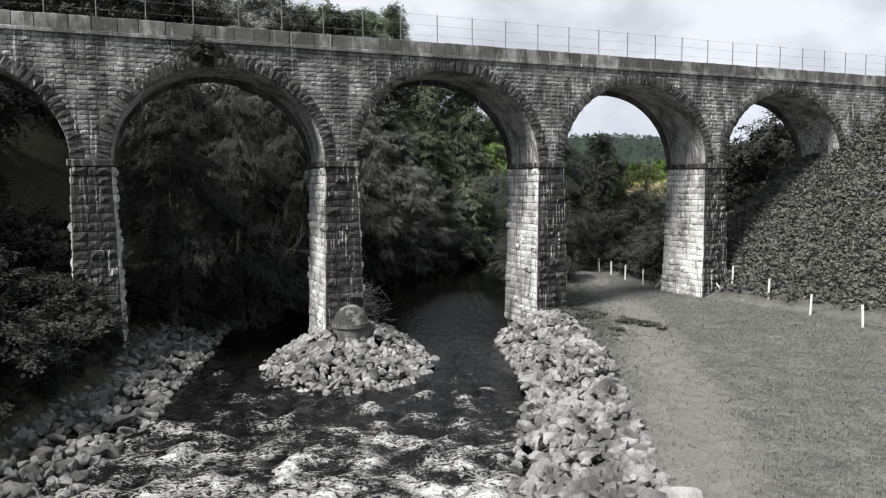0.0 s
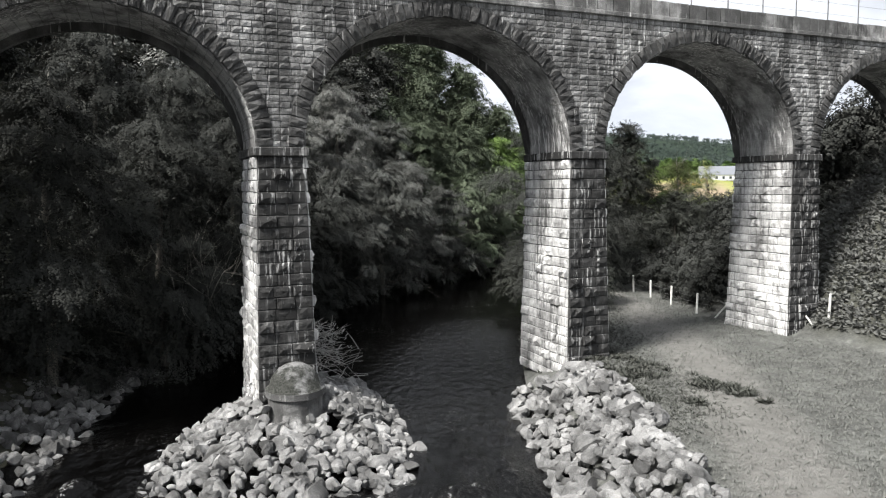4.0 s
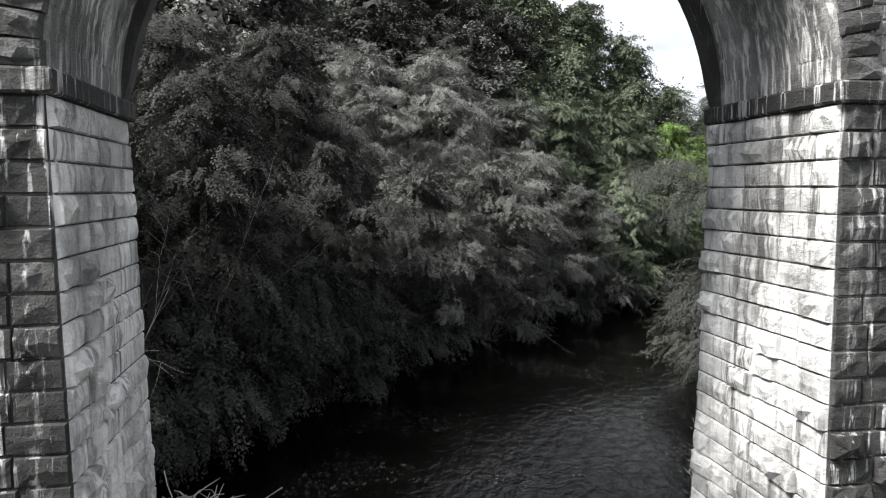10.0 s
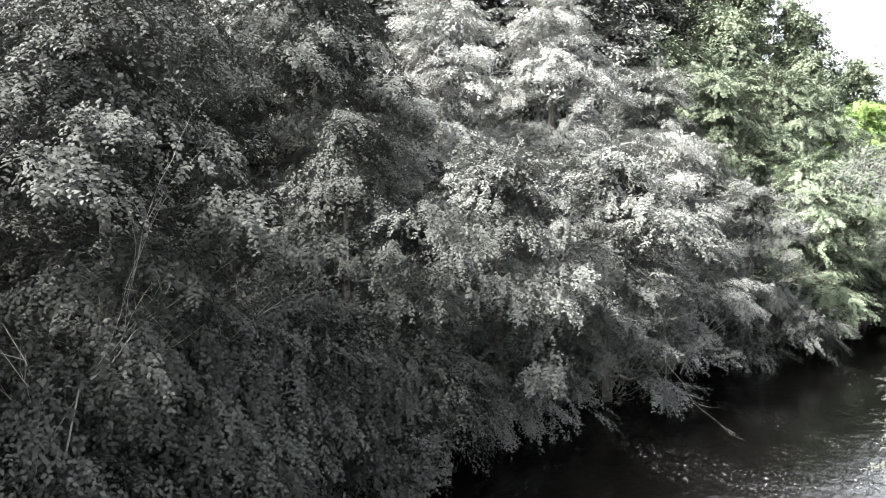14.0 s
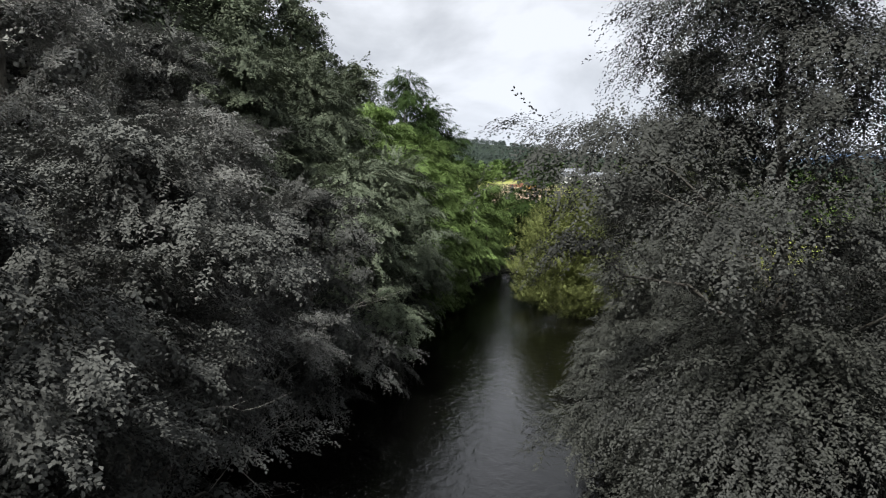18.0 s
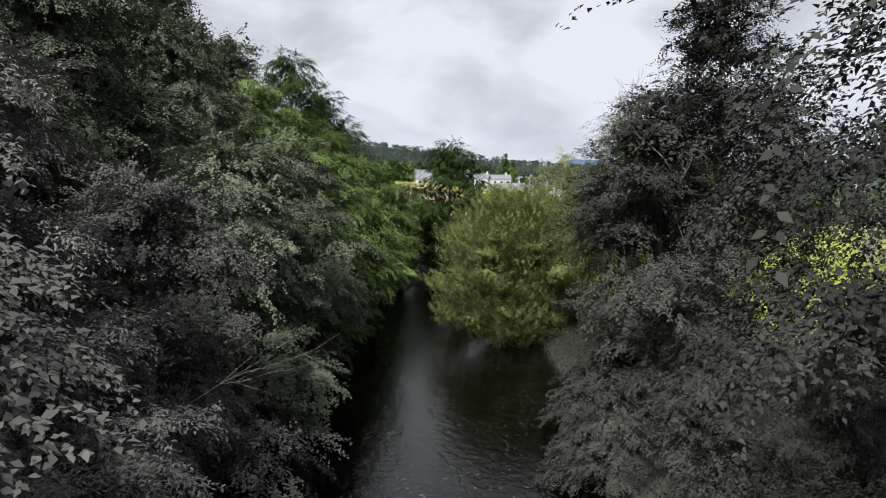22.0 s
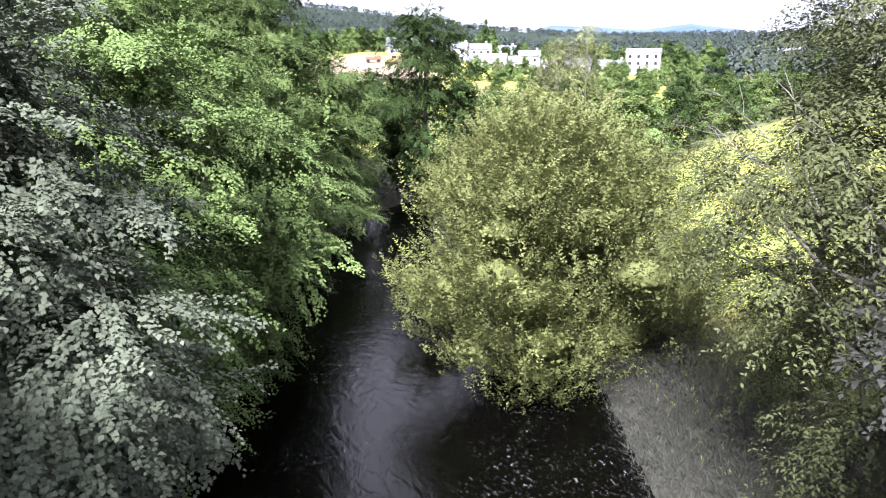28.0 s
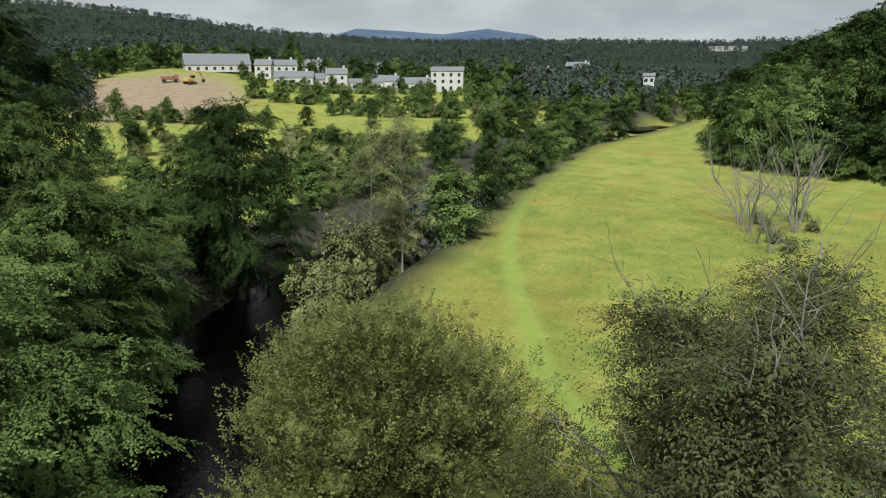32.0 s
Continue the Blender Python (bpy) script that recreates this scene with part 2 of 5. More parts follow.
POST = bark_mat("weathered_post_wood", (0.45, 0.45, 0.43), (0.7, 0.7, 0.67))


def ground_mat():
    k = Mat("grass_ground", 0.95, spec=0.15)
    w = k.where()
    grey = k.ramp(k.noise(w, 0.9, 9, 0.75), [(0.32, (0.06, 0.061, 0.057)), (0.5, (0.105, 0.107, 0.10)), (0.66, (0.16, 0.163, 0.152))])
    green = k.ramp(k.noise(w, 0.25, 8, 0.68), [(0.3, (0.14, 0.19, 0.042)), (0.5, (0.225, 0.268, 0.062)), (0.68, (0.315, 0.31, 0.09))])
    green = k.mix(k.ramp(k.noise(w, 0.12, 5, 0.6), [(0.48, 0.0), (0.68, 0.5)]), green, (0.29, 0.225, 0.06))
    c = k.mix(k.attr("lush"), grey, green)
    c = k.mix(0.7, c, k.ramp(k.noise(w, 6, 6, 0.75), [(0.3, 0.55), (0.7, 1.4)]), "MULTIPLY")
    dirt = k.ramp(k.noise(w, 1.5, 6, 0.7), [(0.3, (0.125, 0.122, 0.114)), (0.7, (0.20, 0.195, 0.183))])
    mown = k.ramp(k.noise(w, 1.0, 6, 0.7), [(0.3, (0.2, 0.27, 0.055)), (0.7, (0.27, 0.33, 0.085))])
    track = k.mix(k.attr("lush"), dirt, mown)
    edge = k.math("ADD", k.attr("track"), k.math("MULTIPLY", k.math("SUBTRACT", k.noise(w, 0.7, 5), 0.5), 0.7))
    c = k.mix(k.ramp(edge, [(0.35, 0.0), (0.75, 0.85)]), c, track)
    # leaf litter in the woods; also stands for shade between bracken fronds
    litter_shade = k.ramp(k.noise(w, 2.5, 6, 0.7), [(0.3, (0.025, 0.027, 0.02)), (0.7, (0.07, 0.07, 0.055))])
    c = k.mix(k.attr("wood"), c, litter_shade)
    earth = k.ramp(k.noise(w, 0.4, 6, 0.7), [(0.3, (0.2, 0.155, 0.11)), (0.7, (0.33, 0.265, 0.19))])
    c = k.mix(k.attr("earth"), c, earth)
    # wooded far slopes, with the shade between crowns put into the ground colour
    far_wood_shade = k.ramp(k.noise(w, 0.02, 7, 0.7), [(0.3, (0.010, 0.018, 0.012)), (0.58, (0.018, 0.03, 0.019)), (0.76, (0.06, 0.085, 0.035))])
    c = k.mix(k.attr("far"), c, far_wood_shade)
    # distance haze on the farthest hills, put into the ground as a blue
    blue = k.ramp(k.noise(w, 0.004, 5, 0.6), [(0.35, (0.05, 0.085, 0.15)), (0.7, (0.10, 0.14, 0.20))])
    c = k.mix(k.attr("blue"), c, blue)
    k.color(c)
    k.bump(k.math("ADD", k.noise(w, 3.0, 6, 0.7), k.math("MULTIPLY", k.noise(w, 14, 5, 0.8), 0.5)), 0.12, 0.8)
    return k.m


def water_mat():
    k = Mat("peaty_river_water", 0.06, spec=0.5)
    k.b.inputs["IOR"].default_value = 1.33
    w = k.where()
    foam_n = k.noise(k.where((0.9, 1.15, 1.0)), 0.62, 5, 0.6, 0.6)
    mid = k.noise(k.where((0.8, 1.2, 1.0)), 4.2, 8, 0.7, 0.9)
    lace = k.math("SUBTRACT", 1.0, k.math("MULTIPLY", k.math("ABSOLUTE", k.math("SUBTRACT", k.noise(k.where((0.9, 1.05, 1.0)), 3.8, 7, 0.62, 0.9), 0.5)), 5.0))
    amount = k.math("ADD", k.math("MULTIPLY", foam_n, 0.44), k.math("MULTIPLY", mid, 0.36))
    amount = k.math("ADD", k.math("ADD", amount, k.math("MULTIPLY", lace, 0.17)), k.attr("foam"))
    foam = k.ramp(amount, [(0.59, 0.0), (0.66, 0.28), (0.77, 1.0)])
    streak = k.ramp(k.noise(k.where((1.6, 0.9, 1)), 6.0, 7, 0.75, 1.0), [(0.60, 0.0), (0.70, 0.5)])
    streak = k.math("MULTIPLY", streak, k.ramp(k.noise(w, 0.22, 2), [(0.5, 0.0), (0.62, 1.0)]))
    foam = k.math("MAXIMUM", foam, k.math("MULTIPLY", streak, k.attr("fleck")))
    c = k.mix(foam, (0.0009, 0.00082, 0.00078), (0.62, 0.62, 0.61))
    k.color(c)
    k.link(k.ramp(foam, [(0.0, 0.05), (0.4, 0.6)]), k.b.inputs["Roughness"])
    rip = k.math("ADD", k.math("MULTIPLY", k.noise(k.where((1.0, 0.55, 1)), 2.4, 4, 0.55, 0.6), 1.0), k.math("MULTIPLY", k.noise(w, 9, 4, 0.6), 0.22))
    rip = k.math("MULTIPLY", rip, k.math("ADD", k.math("MULTIPLY", k.attr("fast"), 3.4), 0.5))
    k.bump(rip, 0.09, 0.6)
    return k.m


GROUND, WATER = ground_mat(), water_mat()


def plain_mat(name, c, rough=0.8, vary=0.15, scale=2.0, metal=0.0):
    k = Mat(name, rough, metal)
    k.color(k.mix(1.0, c, k.ramp(k.noise(k.where(), scale, 6, 0.65), [(0.3, 1 - vary), (0.7, 1 + vary)]), "MULTIPLY"))
    return k.m


RENDER_WHITE = plain_mat("white_render", (0.46, 0.46, 0.47))
ROOF_GREY = plain_mat("slate_roof", (0.16, 0.17, 0.19))
GLASS_DARK = plain_mat("window_glass", (0.03, 0.035, 0.04), 0.15)
WIRE = plain_mat("galvanised_wire", (0.25, 0.25, 0.25), 0.5, metal=0.6)

# ---------------------------------------------------------------- mesh helpers


def mesh_object(name, verts, faces, mat, parent=None, label="", smooth=False, attrs=None):
    me = bpy.data.meshes.new(name)
    verts = np.asarray(verts, dtype=np.float32)
    if isinstance(faces, np.ndarray):
        n, c = faces.shape
        me.vertices.add(len(verts))
        me.vertices.foreach_set("co", verts.ravel())
        me.loops.add(n * c)
        me.loops.foreach_set("vertex_index", faces.astype(np.int32).ravel())
        me.polygons.add(n)
        me.polygons.foreach_set("loop_start", np.arange(0, n * c, c, dtype=np.int32))
        me.update(calc_edges=True)
    else:
        me.from_pydata(verts.tolist(), [], faces)
    for key, val in (attrs or {}).items():
        a = me.attributes.new(key, "FLOAT", "POINT")
        a.data.foreach_set("value", np.asarray(val, dtype=np.float32).ravel())
    me.materials.append(mat)
    if smooth:
        me.polygons.foreach_set("use_smooth", np.ones(len(me.polygons), dtype=bool))
    ob = new(name, me)
    if parent:
        ob.parent = parent
    if label:
        ob["label"] = label
    return ob


def part(name, bm, mat, parent, label=""):
    me = bpy.data.meshes.new(name)
    bm.to_mesh(me)
    bm.free()
    me.materials.append(mat)
    ob = new(name, me)
    ob.parent = parent
    if label:
        ob["label"] = label
    return ob


def box(bm, lo, hi, bevel=0.0, m=None):
    c = [(a + b) / 2 for a, b in zip(lo, hi)]
    s = [b - a for a, b in zip(lo, hi)]
    mat = Matrix.Translation(c) @ Matrix.Diagonal((*s, 1))
    r = bmesh.ops.create_cube(bm, size=1, matrix=(m @ mat) if m else mat)
    if bevel:
        es = {e for v in r["verts"] for e in v.link_edges}
        bmesh.ops.bevel(bm, geom=list(es), offset=bevel, segments=1, affect="EDGES")


def tube(path, radii, sides=6):
    """Verts and quads of a bent tapering tube."""
    vs, fs = [], []
    path = [Vector(p) for p in path]
    for i, (p, r) in enumerate(zip(path, radii)):
        d = (path[min(i + 1, len(path) - 1)] - path[max(i - 1, 0)]).normalized()
        a = d.orthogonal().normalized()
        b = d.cross(a)
        for j in range(sides):
            t = 2 * pi * j / sides
            vs.append(p + (a * cos(t) + b * sin(t)) * r)
        if i:
            for j in range(sides):
                fs.append(((i - 1) * sides + j, (i - 1) * sides + (j + 1) % sides, i * sides + (j + 1) % sides, i * sides + j))
    return vs, fs


# ---------------------------------------------------------------- the lie of the land
LEFT_BANK = [(-14, -4000), (-13, -60), (-12.3, 10), (-12.3, 23), (-12.4, 29), (-13.7, 37.6), (-15.2, 48.5), (-13.6, 57), (-12.2, 63), (-9.8, 69.5), (-5.6, 79), (-1.2, 87),
             (3.2, 93.6), (8.6, 102), (14.4, 114), (20.5, 125.5), (27, 134.7), (36, 141), (52, 150), (74, 164), (122, 190), (190, 210), (260, 226), (420, 240), (4000, 500)]
RIGHT_BANK = [(3, -4000), (2.5, -60), (2.0, 10), (2.5, 22), (3.1, 26.5), (4.2, 32.3), (3.9, 40), (3.5, 47.5), (4.3, 58), (6.2, 70), (9.2, 80), (14.2, 90), (18.0, 97), (22.5, 106),
              (25.5, 117), (31, 128), (40, 135), (52, 141), (75, 155.5), (124, 182), (194, 200), (262, 214), (420, 226), (4000, 480)]
TRACK = [(5.5, 5), (6.8, 17.8), (9.5, 27), (10.9, 37.3), (12.6, 47), (13.3, 58), (12.7, 68), (14.5, 78), (22, 89), (30, 100), (34.8, 109.5), (37.5, 114), (40.8, 117.5), (45.8, 123.4), (54.6, 132.6), (61.6, 138.6), (68.6, 144), (77.6, 150.6), (89.6, 159.2), (97.7, 163.9), (115, 173)]


def dist_poly(X, Y, pts):
    """Distance to a polyline, and whether a point lies to its left (going along it)."""
    best = np.full(X.shape, 1e9)
    left = np.zeros(X.shape, dtype=bool)
    for (ax, ay), (bx, by) in zip(pts[:-1], pts[1:]):
        dx, dy = bx - ax, by - ay
        t = np.clip(((X - ax) * dx + (Y - ay) * dy) / (dx * dx + dy * dy), 0, 1)
        px, py = ax + t * dx, ay + t * dy
        d = np.hypot(X - px, Y - py)
        m = d < best - 1e-9
        best = np.where(m, d, best)
        left = np.where(m, (dx * (Y - ay) - dy * (X - ax)) > 0, left)
    return best, left


def sstep(a, b, v):
    t = np.clip((v - a) / (b - a), 0, 1)
    return t * t * (3 - 2 * t)


UX, UY = cos(radians(22.7)), sin(radians(22.7))     # along the viaduct
VX, VY = -UY, UX                                    # through it
OX, OY = -5.82, 41.72                               # middle of the island pier, front face


def lay(X, Y):
    """Height of the land and its kinds at X, Y (arrays)."""
    X, Y = np.asarray(X, float), np.asarray(Y, float)
    dl, sl = dist_poly(X, Y, LEFT_BANK)
    dr, sr = dist_poly(X, Y, RIGHT_BANK)
    onl, onr = sl, ~sr
    wave = 0.25 * np.sin(X * 0.31 + 1.3) * np.sin(Y * 0.27) + 0.12 * np.sin(X * 0.9 + Y * 0.7)
    R = np.hypot(X - 10, Y - 91)
    az = np.degrees(np.arctan2(X - 10, Y - 91))
    # valley floor and its far rise
    floor = 1.5 + 7.5 * sstep(170, 420, R) * sstep(-5, 12, az) * sstep(75, 50, az)
    rise = np.interp(az, [-180, -60, 0, 14, 29, 40, 60, 75, 100, 180], [70, 90, 104, 92, 54, 44, 44, 58, 66, 70])
    floor = floor + 8.0 * np.exp(-((az - 21.0) / 9.0) ** 2) * sstep(210, 350, R)
    floor = floor + rise * sstep(350, 1350, R)
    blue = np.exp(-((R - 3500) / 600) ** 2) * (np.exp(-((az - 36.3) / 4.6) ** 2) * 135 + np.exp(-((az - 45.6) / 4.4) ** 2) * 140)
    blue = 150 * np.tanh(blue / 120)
    z = floor + blue
    # wooded spur on the far bank
    edge = np.where(Y < 140, 1e9, 28 - (Y - 140) * 0.14)
    slope = 0.38 + 0.17 * sstep(36, 62, Y)
    curve = 0.018 * sstep(36, 62, Y)
    din = np.minimum(dl, np.maximum(edge - X, 0))
    inside = np.maximum(din - 3.5, 0)
    hill = np.minimum(slope * inside + curve * inside ** 2, 24 + 11 * sstep(100, 175, Y))
    hill = np.where(onl, hill, 0)
    z = np.maximum(z, np.where(hill > 0, 1.5 + hill, -99))
    # railway bank beyond the right-hand abutment
    t = np.maximum((X - 40) * UX + (Y - 60.8) * UY, 0)
    px, py = 40 + t * UX, 60.8 + t * UY
    d = np.hypot(X - px, Y - py)
    bank = 17.6 - 0.82 * np.maximum(d - 2.6, 0)
    z = np.where(onr, np.maximum(z, bank), z)
    # wooded hill beyond the meadow
    s = np.minimum((X - 128) * 0.47 - (Y - 149) * 0.88, X - 119)
    hr = np.minimum(0.55 * np.maximum(s, 0), 48)
    z = np.where(onr, np.maximum(z, 1.5 + hr), z)
    z = z + wave * np.where(R < 600, 1, 3) * np.where(onr & (R < 150) & (s < 0), 0.35, 1)
    # banks and bed
    db = np.where(onl, dl, dr)
    water = ~(onl | onr)
    inner = np.minimum(dl, dr)
    lowbank = np.where(onl, 4.5, 4.0)
    z = np.where(water, -0.35 - 0.9 * sstep(0, 3, inner), np.minimum(z, -0.35 + (z + 0.35) * sstep(-0.2, lowbank, db)))
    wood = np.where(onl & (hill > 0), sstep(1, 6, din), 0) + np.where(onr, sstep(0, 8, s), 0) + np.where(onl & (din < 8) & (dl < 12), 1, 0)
    # shade between bracken fronds painted on the bank; river margin darkened alike
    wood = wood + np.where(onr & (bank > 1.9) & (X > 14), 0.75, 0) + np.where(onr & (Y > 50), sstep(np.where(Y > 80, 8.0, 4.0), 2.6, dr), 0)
    return dict(z=z, dl=dl, dr=dr, onl=onl, onr=onr, water=water, wood=np.clip(wood, 0, 1), R=R, az=az, bank=bank, hill=hill, din=din, s=s, blue=blue)


def height(x, y):
    return float(lay(np.array([x]), np.array([y]))["z"][0])


def spread(lo, hi, step, reach_lo, reach_hi, grow=1.13):
    a = list(np.arange(lo, hi + 0.01, step))
    s, v = step, lo
    while v > reach_lo:
        s *= grow
        v -= s
        a.insert(0, v)
    s, v = step, a[-1]
    while v < reach_hi:
        s *= grow
        v += s
        a.append(v)
    return np.array(a)


def grid_faces(nx, ny):
    i, j = np.meshgrid(np.arange(nx - 1), np.arange(ny - 1), indexing="ij")
    a = (i * ny + j).ravel()
    return np.stack([a, a + ny, a + ny + 1, a + 1], 1)


def build_ground():
    xs, ys = spread(-50, 70, 1.0, -4600, 4600), spread(-5, 150, 1.0, -4600, 4600)
    X, Y = np.meshgrid(xs, ys, indexing="ij")
    L = lay(X, Y)
    dt, _ = dist_poly(X, Y, TRACK)
    width = np.where(Y < 75, 2.2, 0.9)
    track = np.clip(1.3 - dt / width, 0, 1) * np.where(L["onr"], 1, 0)
    lush = sstep(97, 111, Y + 0.25 * X)
    far = sstep(330, 430, L["R"])
    earth = sstep(200, 225, L["R"]) * sstep(330, 300, L["R"]) * sstep(13, 15, L["az"]) * sstep(27, 25, L["az"])
    ob = mesh_object("ground", np.stack([X, Y, L["z"]], -1).reshape(-1, 3), grid_faces(len(xs), len(ys)), GROUND, smooth=True,
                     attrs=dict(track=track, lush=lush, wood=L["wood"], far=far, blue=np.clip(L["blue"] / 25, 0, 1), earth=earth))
    tagged(ob, "river valley ground with meadow grass, worn path and wooded slopes", "ground", kind="structure")


def build_water():
    xs = np.concatenate([spread(-18, 6, 0.2, -60, 6), spread(6.4, 45, 0.4, 6.4, 430)])
    ys = np.concatenate([spread(12, 46, 0.2, -300, 46), spread(46.4, 145, 0.4, 46.4, 420)])
    X, Y = np.meshgrid(xs, ys, indexing="ij")
    rap = sstep(44, 35, Y) * sstep(-30, 5, Y)
    rng = np.random.default_rng(4)
    z = np.zeros_like(X)
    for k in range(44):
        a = rng.uniform(0, 2 * pi)
        f = rng.uniform(0.8, 6.5)
        z += np.sin((X * cos(a) + Y * sin(a)) * f + rng.uniform(0, 6) + 0.8 * np.sin(X * 0.7 + k) * np.cos(Y * 0.6 + 2 * k)) * 0.021 / f ** 0.4
    z = z + 0.7 * np.maximum(z - 0.05, 0)
    Z = z * rap
    # standing ripples below the gap between the piers
    rip = np.exp(-((X - 0.4) / 2.6) ** 2 - ((Y - 40.0) / 4.5) ** 2)
    Z = Z + rip * 0.11 * np.sin(Y * 3.0 - X * 0.6 + np.sin(X * 0.8) + 0.9 * np.sin(Y * 0.9 + X * 0.5)) * (0.6 + 0.4 * np.sin(X * 1.3 + Y * 0.4))
    dl, sl = dist_poly(X, Y, LEFT_BANK)
    dr, sr = dist_poly(X, Y, RIGHT_BANK)
    keep = (~sl & sr) | (dl < 1.6) | (dr < 1.6)
    f = grid_faces(len(xs), len(ys))
    f = f[keep.ravel()[f].all(1)]
    foam = -0.22 + 0.17 * sstep(43, 37, Y) + 0.15 * sstep(38, 20, Y)
    fleck = 0.55 * sstep(36, 42, Y) + 0.45
    ob = mesh_object("water", np.stack([X, Y, Z], -1).reshape(-1, 3), f, WATER, smooth=True, attrs=dict(foam=foam + 0.3 * Z * rap, fast=np.maximum(rap, 0.9 * np.exp(-((X - 1.0) / 3.4) ** 2) * sstep(72, 52, Y)), fleck=fleck))
    tagged(ob, "dark peaty river water breaking into white rapids", "river", kind="structure")


build_ground()
build_water()

# ---------------------------------------------------------------- viaduct
BAY, PIER_W, DEPTH, SPRING = 13.93, 1.9, 4.0, 11.12
TOP_STRING, TOP = 17.35, 18.25
BRIDGE = Matrix.Translation((OX, OY, 0)) @ Matrix.Rotation(radians(22.7), 4, "Z") @ Matrix.Rotation(radians(-0.5), 4, "Y")


def stone_shapes(n, seed):
    """Rock-faced stones, unit size, face towards -y, back open: a rough face inside a dressed margin."""
    rng = random.Random(seed)
    out = []
    for k in range(n):
        xs, zs = (-0.47, -0.17, 0.16, 0.47), (-0.44, 0.0, 0.44)
        vs, fs = [], []
        for j, z in enumerate(zs):
            for i, x in enumerate(xs):
                rim = i in (0, 3) or j != 1
                d = rng.uniform(0.45, 1.0) if rim else rng.uniform(0.75, 1.45)
                vs.append((x + (0 if i in (0, 3) else rng.uniform(-0.09, 0.09)), -d, z + (rng.uniform(-0.16, 0.16) if j == 1 else 0)))
        for j in range(2):
            for i in range(3):
                q = j * 4 + i
                fs.append((q, q + 1, q + 5, q + 4))
        ring = [0, 1, 2, 3, 7, 11, 10, 9, 8, 4]
        for q in ring:
            x, y, z = vs[q]
            vs.append((max(-0.5, min(0.5, x * 1.07)), 0.0, max(-0.5, min(0.5, z * 1.14))))
        m = len(ring)
        for q in range(m):
            fs.append((ring[q], 12 + q, 12 + (q + 1) % m, ring[(q + 1) % m]))
        out.append((vs, fs))
    return out


SHAPES = stone_shapes(14, 3)


def stone_meshes(mat, tag):
    ms = []
    for vs, fs in SHAPES:
        me = bpy.data.meshes.new(tag)
        me.from_pydata(vs, [], fs)
        me.materials.append(mat)
        ms.append(me)
    return ms


def courses(x0, x1, z0, z1, h, length, rng, batter=None):
    """Cells (x, z, w, h) of coursed masonry."""
    z = z0
    n = max(1, round((z1 - z0) / h))
    h = (z1 - z0) / n
    for i in range(n):
        a, b = (x0, x1) if batter is None else batter(z + h / 2)
        k = max(1, round((b - a) / length + rng.uniform(-0.35, 0.35)))
        cuts = [0] + sorted((j + rng.uniform(-0.22, 0.22)) / k for j in range(1, k)) + [1]
        for c0, c1 in zip(cuts, cuts[1:]):
            yield a + (b - a) * (c0 + c1) / 2, z + h / 2, (b - a) * (c1 - c0), h
        z += h


def joined_stones(name, cells, mat, parent, label="", seed=0):
    """Many stones in one mesh; cells: (matrix, w, proud, h)."""
    rng = random.Random(seed)
    V, F, base = [], [], 0
    for m, w, d, h in cells:
        vs, fs = rng.choice(SHAPES)
        mm = m @ Matrix.Diagonal((w - 0.022, d, h - 0.022, 1))
        V += [mm @ Vector(v) for v in vs]
        F += [tuple(base + i for i in f) for f in fs]
        base += len(vs)
    ob = mesh_object(name, [tuple(v) for v in V], F, mat, parent, label)
    ob["kind"] = "stuff"
    return ob


viaduct = tagged(new("viaduct"), "disused stone railway viaduct with round arches and rock-faced piers", "viaduct", kind="structure")
viaduct.matrix_world = BRIDGE

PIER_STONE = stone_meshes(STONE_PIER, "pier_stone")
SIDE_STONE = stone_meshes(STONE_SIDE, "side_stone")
RING_STONE = stone_meshes(STONE_RING, "voussoir")
FRONT, LEFTS, RIGHTS = 0, -90, 90


def stone(name, ms, rng, parent, m, w, d, h):
    ob = new(name, rng.choice(ms))
    ob.parent = parent
    ob.matrix_basis = m @ Matrix.Diagonal((w - 0.02, d, h - 0.02, 1))
    return ob


